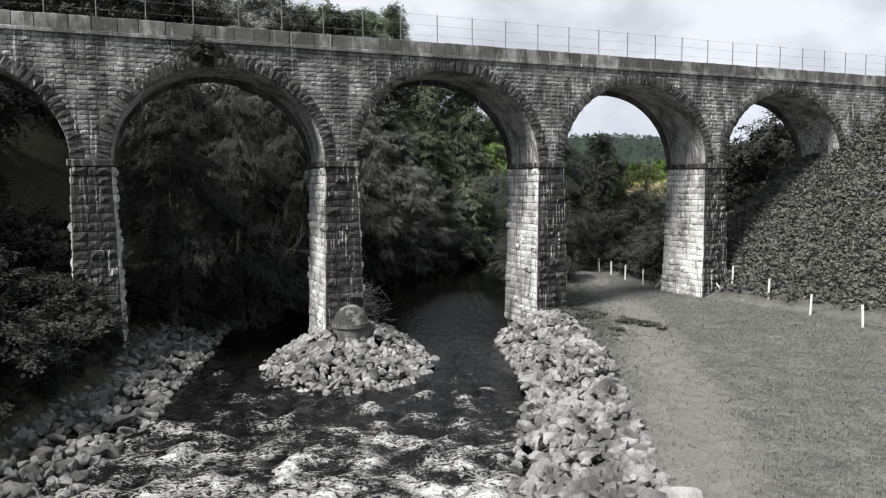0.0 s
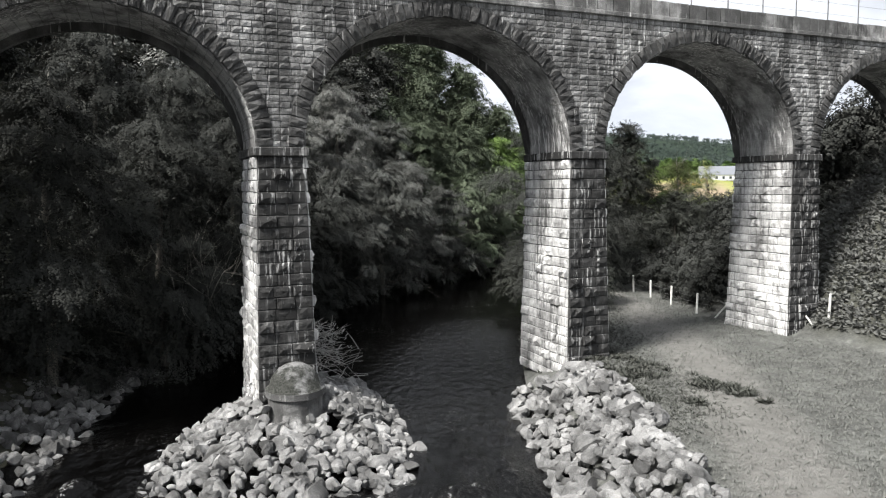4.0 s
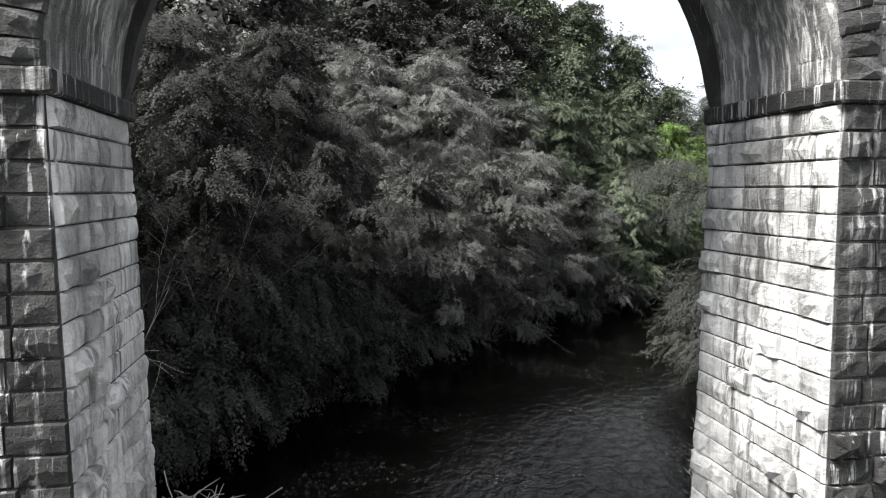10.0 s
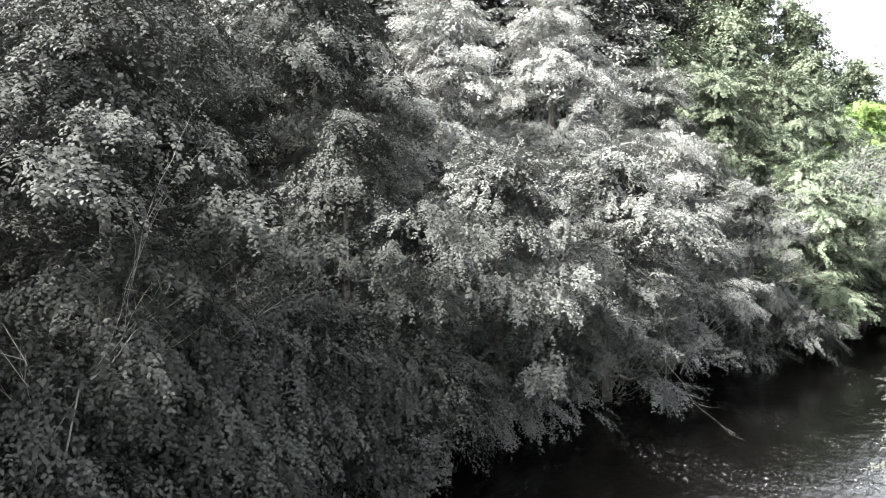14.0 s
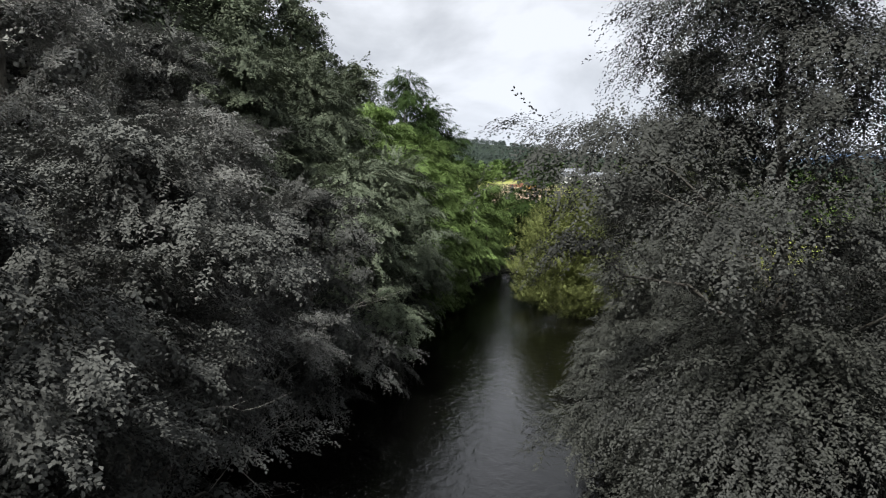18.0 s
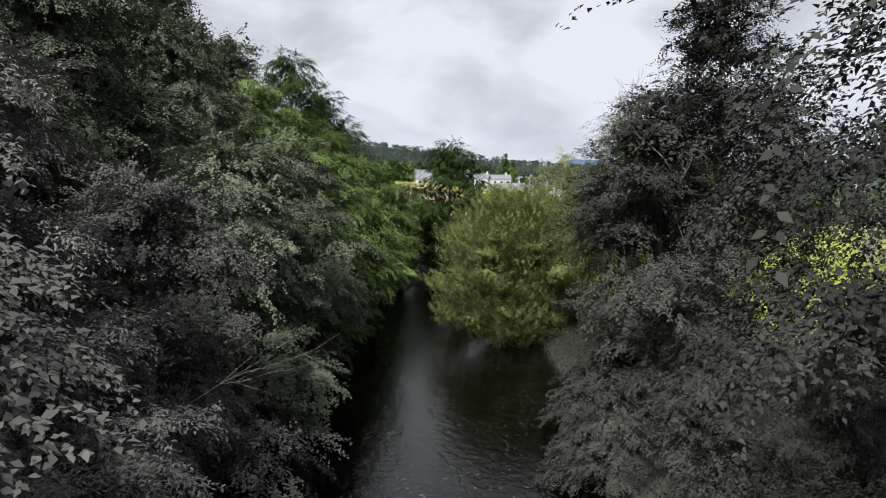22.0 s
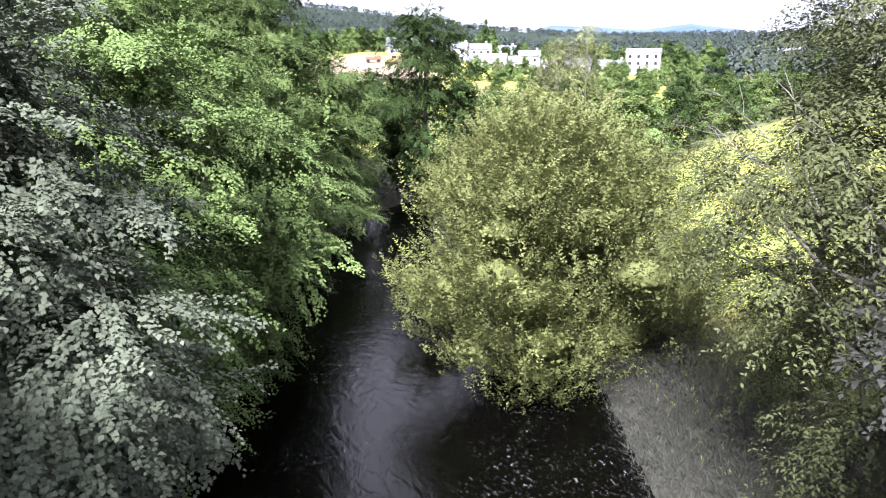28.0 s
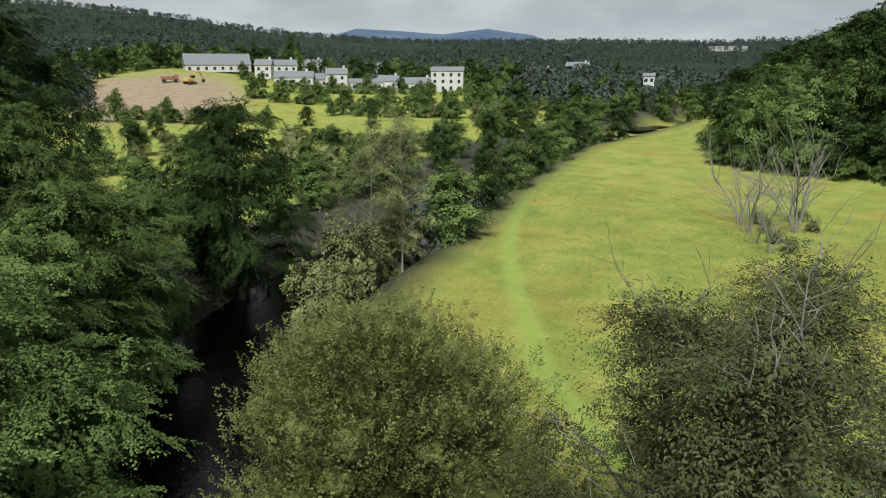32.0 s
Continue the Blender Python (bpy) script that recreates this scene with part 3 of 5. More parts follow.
def build_pier(s, foot, singly):
    """A battered pier at s along the viaduct; its stones singly or joined."""
    rng = random.Random(int(s * 7) + 50)
    top = SPRING - 0.36
    grow = 0.024

    def half(z, base):
        return base + (top - z) * grow

    bm = bmesh.new()
    hw0, hd0 = half(top, 0.93), half(top, DEPTH / 2)
    hw1, hd1 = half(foot, 0.93), half(foot, DEPTH / 2)
    cy = DEPTH / 2
    q = [bm.verts.new(p) for p in [(s - hw1, cy - hd1, foot), (s + hw1, cy - hd1, foot), (s + hw1, cy + hd1, foot), (s - hw1, cy + hd1, foot),
                                   (s - hw0, cy - hd0, top), (s + hw0, cy - hd0, top), (s + hw0, cy + hd0, top), (s - hw0, cy + hd0, top)]]
    for f in ((3, 2, 1, 0), (4, 5, 6, 7), (0, 1, 5, 4), (1, 2, 6, 5), (2, 3, 7, 6), (3, 0, 4, 7)):
        bm.faces.new([q[i] for i in f])
    pier = part("pier", bm, JOINT, viaduct, "rock-faced sandstone pier with white lime runs")
    cells, sides = [], []
    for face in (FRONT, LEFTS, RIGHTS):
        along = (lambda z: (-half(z, 0.93), half(z, 0.93))) if face == FRONT else (lambda z: (-half(z, DEPTH / 2), half(z, DEPTH / 2)))
        for x, z, w, h in courses(0, 0, foot, top, 0.465, 0.72, rng, along):
            if face == FRONT:
                m = Matrix.Translation((s + x, cy - half(z, DEPTH / 2), z))
            elif face == LEFTS:
                m = Matrix.Translation((s - half(z, 0.93), cy - x, z)) @ Matrix.Rotation(radians(-90), 4, "Z")
            else:
                m = Matrix.Translation((s + half(z, 0.93), cy + x, z)) @ Matrix.Rotation(radians(90), 4, "Z")
            cells.append((m, w, rng.uniform(0.04, 0.11) if rng.random() < 0.84 else rng.uniform(0.13, 0.21), h))
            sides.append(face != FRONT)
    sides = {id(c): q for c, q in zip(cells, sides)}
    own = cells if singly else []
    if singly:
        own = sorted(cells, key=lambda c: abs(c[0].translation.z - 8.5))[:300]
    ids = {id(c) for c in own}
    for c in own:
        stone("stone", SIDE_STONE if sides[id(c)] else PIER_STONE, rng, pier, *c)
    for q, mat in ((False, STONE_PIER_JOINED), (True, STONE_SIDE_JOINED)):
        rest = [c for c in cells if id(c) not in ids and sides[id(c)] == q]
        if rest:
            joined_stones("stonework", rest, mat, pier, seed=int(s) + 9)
    bm = bmesh.new()
    e = 0.16
    box(bm, (s - hw0 - e, cy - hd0 - e, top), (s + hw0 + e, cy + hd0 + e, top + 0.36), 0.04)
    part("impost_band", bm, STONE_PIER, viaduct, "dark projecting stone impost band")


def build_bay(s, BAY):
    """The arch from the pier at s to the one at s + BAY: soffit, ring and spandrel."""
    HALF = (BAY - PIER_W) / 2
    RISE = 0.895 * HALF

    def arch(a, r=0.0):
        return (HALF + r) * cos(a), SPRING + (RISE + r) * sin(a)

    rng = random.Random(int(s * 3) + 11)
    mid = s + BAY / 2
    n = 48
    V, F = [], []
    for i in range(n + 1):
        a = pi * i / n
        for r in (0.0, 0.5):
            x, z = arch(a, r)
            for y in (0.02, DEPTH - 0.02):
                V.append((mid + x, y, z))
    for i in range(n):
        a, b = i * 4, i * 4 + 4
        F += [(a, a + 1, b + 1, b), (a + 2, b + 2, b + 3, a + 3), (a, b, b + 2, a + 2), (a + 1, a + 3, b + 3, b + 1)]
    mesh_object("soffit", V, F, STONE_SOFFIT, viaduct, "lime-streaked arch soffit", smooth=False)
    # barrel stones, course by course
    cells = []
    n = 40
    for i in range(n):
        a = pi * (i + 0.5) / n
        x, z = arch(a)
        x0, z0 = arch(a - pi / n / 2)
        x1, z1 = arch(a + pi / n / 2)
        cols = []
        for q in ((0, 1, 0), (cos(a), 0, sin(a)), (x1 - x0, 0, z1 - z0)):
            cols.append(Vector(q).normalized())
        rot = Matrix((cols[0], cols[1], cols[2])).transposed().to_4x4()
        y = 0.03
        while y < DEPTH - 0.35:
            w = min(rng.uniform(0.55, 1.05), DEPTH - 0.33 - y)
            if w > 0.15:
                cells.append((Matrix.Translation((mid + x, y + w / 2, z)) @ rot, w + 0.012, rng.uniform(0.008, 0.022), sqrt((x1 - x0) ** 2 + (z1 - z0) ** 2) + 0.008))
            y += w
    joined_stones("barrel_stonework", cells, STONE_SOFFIT, viaduct, "lime-streaked squared stones of the arch barrel", seed=int(s) + 31)
    # the far ring drops a little below the barrel
    V, F = [], []
    n = 44
    for i in range(n + 1):
        a = pi * i / n
        lip = 0.27 * sin(a) ** 0.35 + 0.04
        for r in (-lip, 0.6):
            x, z = arch(a, r)
            for y in (DEPTH - 0.33, DEPTH + 0.06):
                V.append((mid + x, y, max(z, SPRING)))
    for i in range(n):
        a, b = i * 4, i * 4 + 4
        F += [(a, a + 1, b + 1, b), (a + 2, b + 2, b + 3, a + 3), (a, b, b + 2, a + 2), (a + 1, a + 3, b + 3, b + 1)]
    mesh_object("rear_arch_ring", V, F, STONE_RING, viaduct, "dark arch ring of the far face")
    ring = new("arch_ring")
    ring.parent = viaduct
    k = 47
    cells = []
    for i in range(k):
        a = pi * (i + 0.5) / k
        x, z = arch(a, 0.34)
        x0, z0 = arch(a - 0.01, 0.34)
        x1, z1 = arch(a + 0.01, 0.34)
        tilt = atan2(z1 - z0, x1 - x0)
        w = sqrt((x1 - x0) ** 2 + (z1 - z0) ** 2) / 0.02 * pi / k
        hgt = 0.66 if i % 2 else 0.74
        m = Matrix.Translation((mid + x, 0.0, z)) @ Matrix.Rotation(-tilt + pi, 4, "Y")
        cells.append((m, w, 0.07 + rng.uniform(0, 0.08), hgt))
    for c in cells:
        stone("voussoir", RING_STONE, rng, ring, *c)
    # backing wall cut by the arch, built in upright strips
    V, F = [], []
    m2 = 60
    for i in range(m2 + 1):
        x = -BAY / 2 + BAY * i / m2
        c = abs(x)
        zb = SPRING if c >= HALF + 0.3 else SPRING + (RISE + 0.3) * sqrt(max(0, 1 - (c / (HALF + 0.3)) ** 2))
        for y in (0.0, DEPTH):
            V += [(mid + x, y, zb), (mid + x, y, TOP_STRING)]
    for i in range(m2):
        a, b = 4 * i, 4 * i + 4
        F += [(a, b, b + 1, a + 1), (a + 2, a + 3, b + 3, b + 2)]
    mesh_object("spandrel_wall", V, F, JOINT, viaduct, "coursed rubble spandrel wall")
    cells = []
    for x, z, w, h in courses(-BAY / 2, BAY / 2, SPRING, TOP_STRING, 0.25, 0.46, rng):
        def inside(px, pz):
            return ((px / (HALF + 0.62)) ** 2 + ((pz - SPRING) / (RISE + 0.62)) ** 2) < 1
        if inside(x, z) or (inside(x - w / 2, z) and inside(x + w / 2, z)):
            continue
        if inside(x - w / 2, z) or inside(x + w / 2, z):
            edge = (HALF + 0.62) * sqrt(max(0, 1 - ((z - SPRING) / (RISE + 0.62)) ** 2))
            if x > 0:
                x, w = (x + w / 2 + edge) / 2, x + w / 2 - edge
            else:
                x, w = (x - w / 2 - edge) / 2, -edge - (x - w / 2)
            if w < 0.1:
                continue
        cells.append((Matrix.Translation((mid + x, 0, z)), w, rng.uniform(0.015, 0.06), h))
    joined_stones("rubble", cells, STONE_WALL, viaduct, "coursed rubble facing", seed=int(s) + 77)


PIERS = [(-26.2, 3.0), (-13.05, -0.6), (0.0, 0.2), (14.08, 0.2), (27.95, 1.2), (41.8, 7.0)]
for s_, foot in PIERS:
    build_pier(s_, foot, -1 < s_ < 30)
for (a_, _), (b_, _) in zip(PIERS, PIERS[1:]):
    build_bay(a_, b_ - a_)


def build_deck():
    rng = random.Random(5)
    x0, x1 = -33.0, 3 * BAY + 9
    bm = bmesh.new()
    box(bm, (x0, -0.14, TOP_STRING - 0.02), (x1, DEPTH + 0.14, TOP_STRING + 0.2), 0.03)
    part("string_course", bm, STONE_CAP, viaduct, "dark projecting string course")
    bm = bmesh.new()
    box(bm, (x0, 0.3, TOP_STRING + 0.2), (x1, DEPTH - 0.3, TOP_STRING + 0.4))
    part("deck", bm, JOINT, viaduct)
    for y, face in ((0.0, 0), (DEPTH - 0.32, 1)):
        bm = bmesh.new()
        box(bm, (x0, y + 0.02, TOP_STRING + 0.2), (x1, y + 0.30, TOP - 0.01))
        par = part("parapet", bm, JOINT, viaduct, "pale dressed stone parapet")
        x = x0
        while x < x1 - 0.5 and not face:
            w = rng.uniform(0.85, 1.5)
            bm = bmesh.new()
            box(bm, (x + 0.012, y - 0.05, TOP_STRING + 0.2), (x + w - 0.012, y + 0.36, TOP + rng.uniform(-0.015, 0.02)), 0.03)
            part("parapet_stone", bm, STONE_CAP, par)
            x += w
    # right-hand abutment and its wing wall
    s = 41.82
    bm = bmesh.new()
    box(bm, (s, 0.0, 5), (x1, DEPTH, TOP_STRING))
    ab = part("abutment", bm, JOINT, viaduct, "rubble stone abutment running into the bank")
    cells = [(Matrix.Translation((x, 0, z)), w, rng.uniform(0.015, 0.05), h) for x, z, w, h in courses(s, x1, 8, TOP_STRING, 0.25, 0.46, rng)]
    joined_stones("rubble", cells, STONE_WALL, ab, seed=3)


build_deck()

# ---------------------------------------------------------------- boulders


def boulder_meshes(n, seed, fine=3):
    rng = random.Random(seed)
    out = []
    for k in range(n):
        bm = bmesh.new()
        bmesh.ops.create_icosphere(bm, subdivisions=fine, radius=1.0)
        planes = [Vector((rng.gauss(0, 1), rng.gauss(0, 1), rng.gauss(0, 1))).normalized() for _ in range(15)]
        cut = [rng.uniform(0.4, 0.66) for _ in planes]
        for v in bm.verts:
            for p, c in zip(planes, cut):
                d = v.co.dot(p)
                if d > c:
                    v.co -= p * (d - c)
            v.co += Vector((rng.uniform(-1, 1), rng.uniform(-1, 1), rng.uniform(-1, 1))) * 0.009
        me = bpy.data.meshes.new("rock")
        bm.to_mesh(me)
        bm.free()
        me.materials.append(ROCK)
        out.append(me)
    return out


BOULDERS = boulder_meshes(14, 8)
PEBBLES = boulder_meshes(6, 18, 2)
# the same boulders in the colour that carries the trees' shade
SHADED_BOULDERS = [me.copy() for me in BOULDERS]
for me in SHADED_BOULDERS:
    me.materials[0] = ROCK_SHADED


def pile(label, spots, seed, meshes=None):
    """Rip-rap: spots are (x, y, z, size)."""
    rng = random.Random(seed)
    heap = tagged(new("riprap_bank"), label, "boulders", "rip-rap banks")
    x0, y0, z0, _ = spots[0]
    heap.location = (x0, y0, z0)
    for x, y, z, s in spots:
        ob = new("rock", rng.choice(meshes or BOULDERS))
        ob.parent = heap
        ob.matrix_basis = Matrix.LocRotScale((x - x0, y - y0, z - z0), Euler((rng.uniform(-0.5, 0.5), rng.uniform(-0.5, 0.5), rng.uniform(0, 6.3))),
                                             (s * rng.uniform(1.3, 2.1), s * rng.uniform(1.15, 1.7), s * rng.uniform(0.9, 1.4)))
    return heap


def fill(heap, spots, rng):
    """Small broken stone between the boulders, in one mesh."""
    shapes = [([tuple(v.co) for v in me.vertices], [tuple(q.vertices) for q in me.polygons]) for me in PEBBLES]
    V, F, b = [], [], 0
    for x, y, z, s in spots:
        vs, fs = rng.choice(shapes)
        m = Matrix.LocRotScale(Vector((x, y, z + 0.12)) - heap.location, Euler((rng.uniform(-1, 1), rng.uniform(-1, 1), rng.uniform(0, 6.3))), (s * 1.5, s * 1.2, s))
        V += [tuple(m @ Vector(v)) for v in vs]
        F += [tuple(i + b for i in f) for f in fs]
        b += len(vs)
    mesh_object("broken_stone", V, F, ROCK, heap)["kind"] = "stuff"


def pack(rng, n, place, size, gap=0.72):
    """Scatter stones so that they touch but don't pile into each other."""
    out = []
    for _ in range(n * 30):
        if len(out) >= n:
            break
        s = size(rng)
        p = place(rng)
        if p and all((p[0] - q[0]) ** 2 + (p[1] - q[1]) ** 2 > (gap * (s + q[3])) ** 2 for q in out):
            out.append((*p, s))
    return out


def along(pts, t):
    d = [0]
    for a, b in zip(pts, pts[1:]):
        d.append(d[-1] + sqrt((a[0] - b[0]) ** 2 + (a[1] - b[1]) ** 2))
    v = t * d[-1]
    for a, b, d0, d1 in zip(pts, pts[1:], d, d[1:]):
        if v <= d1:
            f = (v - d0) / (d1 - d0)
            n = Vector((b[1] - a[1], a[0] - b[0])).normalized()
            return a[0] + (b[0] - a[0]) * f, a[1] + (b[1] - a[1]) * f, n.x, n.y
    return (*pts[-1], 1, 0)


ISLAND = (OX + 0.55, OY - 1.2)


def island_spot(rng):
    a, r = rng.uniform(0, 2 * pi), sqrt(rng.random())
    x, y = 4.5 * r * cos(a), 8.3 * r * sin(a)
    x, y = x * (1 - 0.035 * y), y
    px = ISLAND[0] + x * 0.98 + y * -0.03
    py = ISLAND[1] + y + 0.2
    u, v = (px - OX) * UX + (py - OY) * UY, (px - OX) * VX + (py - OY) * VY
    if abs(u) < 1.1 and -2.6 < v < DEPTH + 0.1:
        return None
    return px, py, -0.25 + (1.75 if y > -1 else 1.35) * (1 - r ** 1.5)


def right_spot(rng):
    t, w = rng.random(), rng.random()
    x, y, nx, ny = along([(2.2, 12), (2.5, 22), (3.1, 26.5), (4.2, 32.3), (3.9, 40), (3.6, 46)], t)
    wide = 4.3 - 1.6 * abs(t - 0.35) + (0.6 if t > 0.75 else 0)
    x, y = x + nx * (w * wide - 0.3), y + ny * (w * wide - 0.3)
    u, v = (x - OX) * UX + (y - OY) * UY, (x - OX) * VX + (y - OY) * VY
    if abs(u - BAY) < 1.15 and v > -0.25:
        return None
    return x, y, -0.1 + 1.45 * min(1, w * 1.25) + (0.35 if 0.55 < t < 0.95 and w > 0.4 else 0)


def left_spot(rng):
    t, w = rng.random(), rng.random()
    x, y, nx, ny = along([(-12.0, 15), (-12.2, 23), (-12.3, 29), (-13.6, 37.6), (-14.8, 46), (-14.8, 50)], t)
    x, y = x - nx * (w * 4.6 - 0.5), y - ny * (w * 4.6 - 0.5)
    u, v = (x - OX) * UX + (y - OY) * UY, (x - OX) * VX + (y - OY) * VY
    if abs(u + BAY) < 1.2 and -0.2 < v < DEPTH + 0.2:
        return None
    return x, y, -0.15 + 1.2 * w


def stone_size(lo, hi):
    return lambda rng: lo + (hi - lo) * rng.random() ** 2.0


for spot, n, (lo, hi), label, seed in ((island_spot, 300, (0.21, 0.47), "pale grey boulders heaped round the mid-river pier", 1),
                                       (right_spot, 300, (0.22, 0.5), "pale quarried boulders along the meadow bank", 2),
                                       (left_spot, 290, (0.25, 0.52), "grey boulders along the wooded bank", 3)):
    rng = random.Random(seed)
    first = pack(rng, int(n * 0.66), spot, stone_size(lo, hi), 0.56)
    more = pack(rng, n - len(first), spot, stone_size(lo * 0.7, hi * 0.6), 0.6)
    heap = pile(label, first + [(x, y, z + 0.22, s) for x, y, z, s in more], seed, SHADED_BOULDERS if seed == 3 else None)
    fill(heap, [(*q, rng.uniform(0.12, 0.3)) for q in (spot(rng) for _ in range(1000)) if q], rng)


def build_drum():
    """Round stone cutwater with a mossy domed top, in front of the island pier."""
    vs, fs = [], []
    prof = [(1.12, 0.0), (1.12, 1.55), (1.22, 1.6), (1.22, 1.85), (1.08, 1.92), (0.95, 2.3), (0.68, 2.62), (0.35, 2.8), (0.0, 2.86)]
    n = 28
    for r, z in prof:
        for j in range(n):
            t = 2 * pi * j / n
            vs.append((r * cos(t), r * sin(t), z))
    for i in range(len(prof) - 1):
        for j in range(n):
            fs.append((i * n + j, i * n + (j + 1) % n, i * n + n + (j + 1) % n, i * n + n + j))
    drum = tagged(new("cutwater"), "round stone cutwater with a mossy domed cap", "cutwater")
    drum.matrix_world = BRIDGE @ Matrix.Translation((0.1, -1.15, 0.1)) @ Matrix.Diagonal((0.93, 0.93, 0.97, 1))
    mesh_object("drum", vs[:4 * n], fs[:3 * n], STONE_CAP, drum, smooth=False)
    k = mesh_object("dome", vs[3 * n:], [tuple(i - 3 * n for i in f) for f in fs[3 * n:]], DRUM_MOSS, drum, "mossy grass-grown stone dome", smooth=True)
    return drum


def moss_mat():
    k = Mat("mossy_stone", 0.95, spec=0.1)
    w = k.where()
    c = k.mix(k.ramp(k.noise(w, 1.1, 6, 0.65), [(0.38, 0.0), (0.5, 1.0)]), k.ramp(k.noise(w, 8, 5), [(0.3, 0.13), (0.7, 0.26)]), k.ramp(k.noise(w, 12, 5), [(0.3, (0.018, 0.019, 0.017)), (0.7, (0.07, 0.072, 0.066))]))
    k.color(c)
    k.bump(k.noise(w, 10, 6, 0.7), 0.08, 0.9)
    return k.m


DRUM_MOSS = moss_mat()
build_drum()

# ---------------------------------------------------------------- plants


def unit(a):
    return a / np.maximum(np.linalg.norm(a, axis=-1, keepdims=True), 1e-9)


def leaves(P, A, U, length, width, fold=0.15):
    """Folded diamond leaves at P along A with upper side U."""
    S = unit(np.cross(A, U))
    N = np.cross(S, A)
    L = np.asarray(length).reshape(-1, 1)
    W = np.asarray(width).reshape(-1, 1)
    v = np.stack([P, P + A * L * 0.45 + S * W * 0.5 + N * W * fold, P + A * L - N * L * 0.12, P + A * L * 0.45 - S * W * 0.5 + N * W * fold], 1)
    n = len(P)
    return v.reshape(-1, 3), np.arange(n * 4).reshape(n, 4)


def sprays(rng, P, D, per, reach, leaf, droop, ratio=0.55):
    """Flat leafy sprays at P that reach out along D."""
    n = len(P)
    A = D.copy()
    A[:, 2] -= droop * rng.uniform(0.3, 1.4, n)
    A = unit(A + rng.normal(0, 0.24, (n, 3)))
    U = unit(np.array([0, 0, 1.0]) * 0.9 + D * 0.5 + rng.normal(0, 0.18, (n, 3)))
    S = unit(np.cross(A, U))
    U = np.cross(S, A)
    k = np.arange(per)
    t = (k / per)[None, :, None] * reach * rng.uniform(0.6, 1.3, (n, 1, 1))
    side = np.where(k % 2, 1.0, -1.0)[None, :, None]
    base = P[:, None] + A[:, None] * (t - reach * 0.3) - U[:, None] * (t ** 2) * 0.25
    base = base + rng.normal(0, leaf * 0.35, base.shape)
    ax = unit(A[:, None] * 0.65 + S[:, None] * side * rng.uniform(0.4, 1.1, (n, per, 1)) + rng.normal(0, 0.15, base.shape))
    up = unit(U[:, None] + rng.normal(0, 0.13, base.shape))
    L = leaf * rng.uniform(0.65, 1.35, (n * per, 1))
    return leaves(base.reshape(-1, 3), ax.reshape(-1, 3), up.reshape(-1, 3), L, L * ratio)


def heart_leaves(nr, C, squash, per, share, leaf):
    """Large crossed inner leaves that close a clump."""
    n = len(C)
    D = unit(nr.normal(0, 1, (n * per, 3)))
    R = np.repeat(C[:, 3], per)[:, None]
    P = np.repeat(C[:, :3], per, 0) + D * R * share * nr.uniform(0.5, 1.0, (n * per, 1)) * np.array([1, 1, squash])
    A = unit(np.cross(D, nr.normal(0, 1, D.shape)))
    L = leaf * nr.uniform(0.8, 1.4, (n * per, 1))
    return leaves(P - A * L * 0.5, A, D, L, L * 0.8)


def lump(rng, c, r, squash, seg=9, rings=6):
    """A rough dark heart for a clump of leaves."""
    vs, fs = [], []
    for i in range(rings + 1):
        a = pi * i / rings
        for j in range(seg):
            t = 2 * pi * j / seg
            k = r * rng.uniform(0.75, 1.1)
            vs.append((c[0] + k * sin(a) * cos(t), c[1] + k * sin(a) * sin(t), c[2] + k * squash * cos(a)))
    for i in range(rings):
        for j in range(seg):
            fs.append((i * seg + j, i * seg + (j + 1) % seg, (i + 1) * seg + (j + 1) % seg, (i + 1) * seg + j))
    return np.array(vs), np.array(fs)


def join(pieces):
    V, F, b = [], [], 0
    for v, f in pieces:
        V.append(np.asarray(v, float))
        F.append(np.asarray(f) + b)
        b += len(v)
    return np.concatenate(V), np.concatenate(F)


def envelope(kind, f):
    """Crown radius (share) at share f of the crown's height."""
    if kind == "dome":
        return sqrt(max(0.0, 1 - max(0, f - 0.25) ** 2 / 0.5625)) * (0.8 + 0.2 * min(1, f * 4))
    if kind == "cone":
        return max(0.05, 1.0 - f) ** 0.9
    if kind == "tall":
        return (sin(pi * min(1, 0.12 + f * 0.86)) ** 0.6)
    return sin(pi * min(1.0, 0.2 + 0.78 * f)) ** 0.7


def crown_clumps(rng, kind, z0, z1, r, n, size):
    out = []
    for i in range(n):
        f = (i + rng.random()) / n
        f = f ** 0.85
        e = r * envelope(kind, f)
        a = i * 2.39996 + rng.uniform(-0.5, 0.5)
        k = rng.uniform(0.45, 1.0) if i % 3 else rng.uniform(0.0, 0.5)
        s = size * rng.uniform(0.55, 1.35)
        d = max(0, e - s * 0.6) * k
        out.append((d * cos(a), d * sin(a), z0 + (z1 - z0) * f, s))
    return out


def limb_path(rng, a, b, n=5, sag=0.0, wob=0.12):
    a, b = Vector(a), Vector(b)
    ln = (b - a).length
    pts = []
    for i in range(n):
        t = i / (n - 1)
        p = a.lerp(b, t) + Vector((rng.gauss(0, 1), rng.gauss(0, 1), rng.gauss(0, 1))) * wob * ln * 0.25 * (0 if i in (0, n - 1) else 1)
        p.z += sag * ln * t * (1 - t)
        pts.append(p)
    return pts


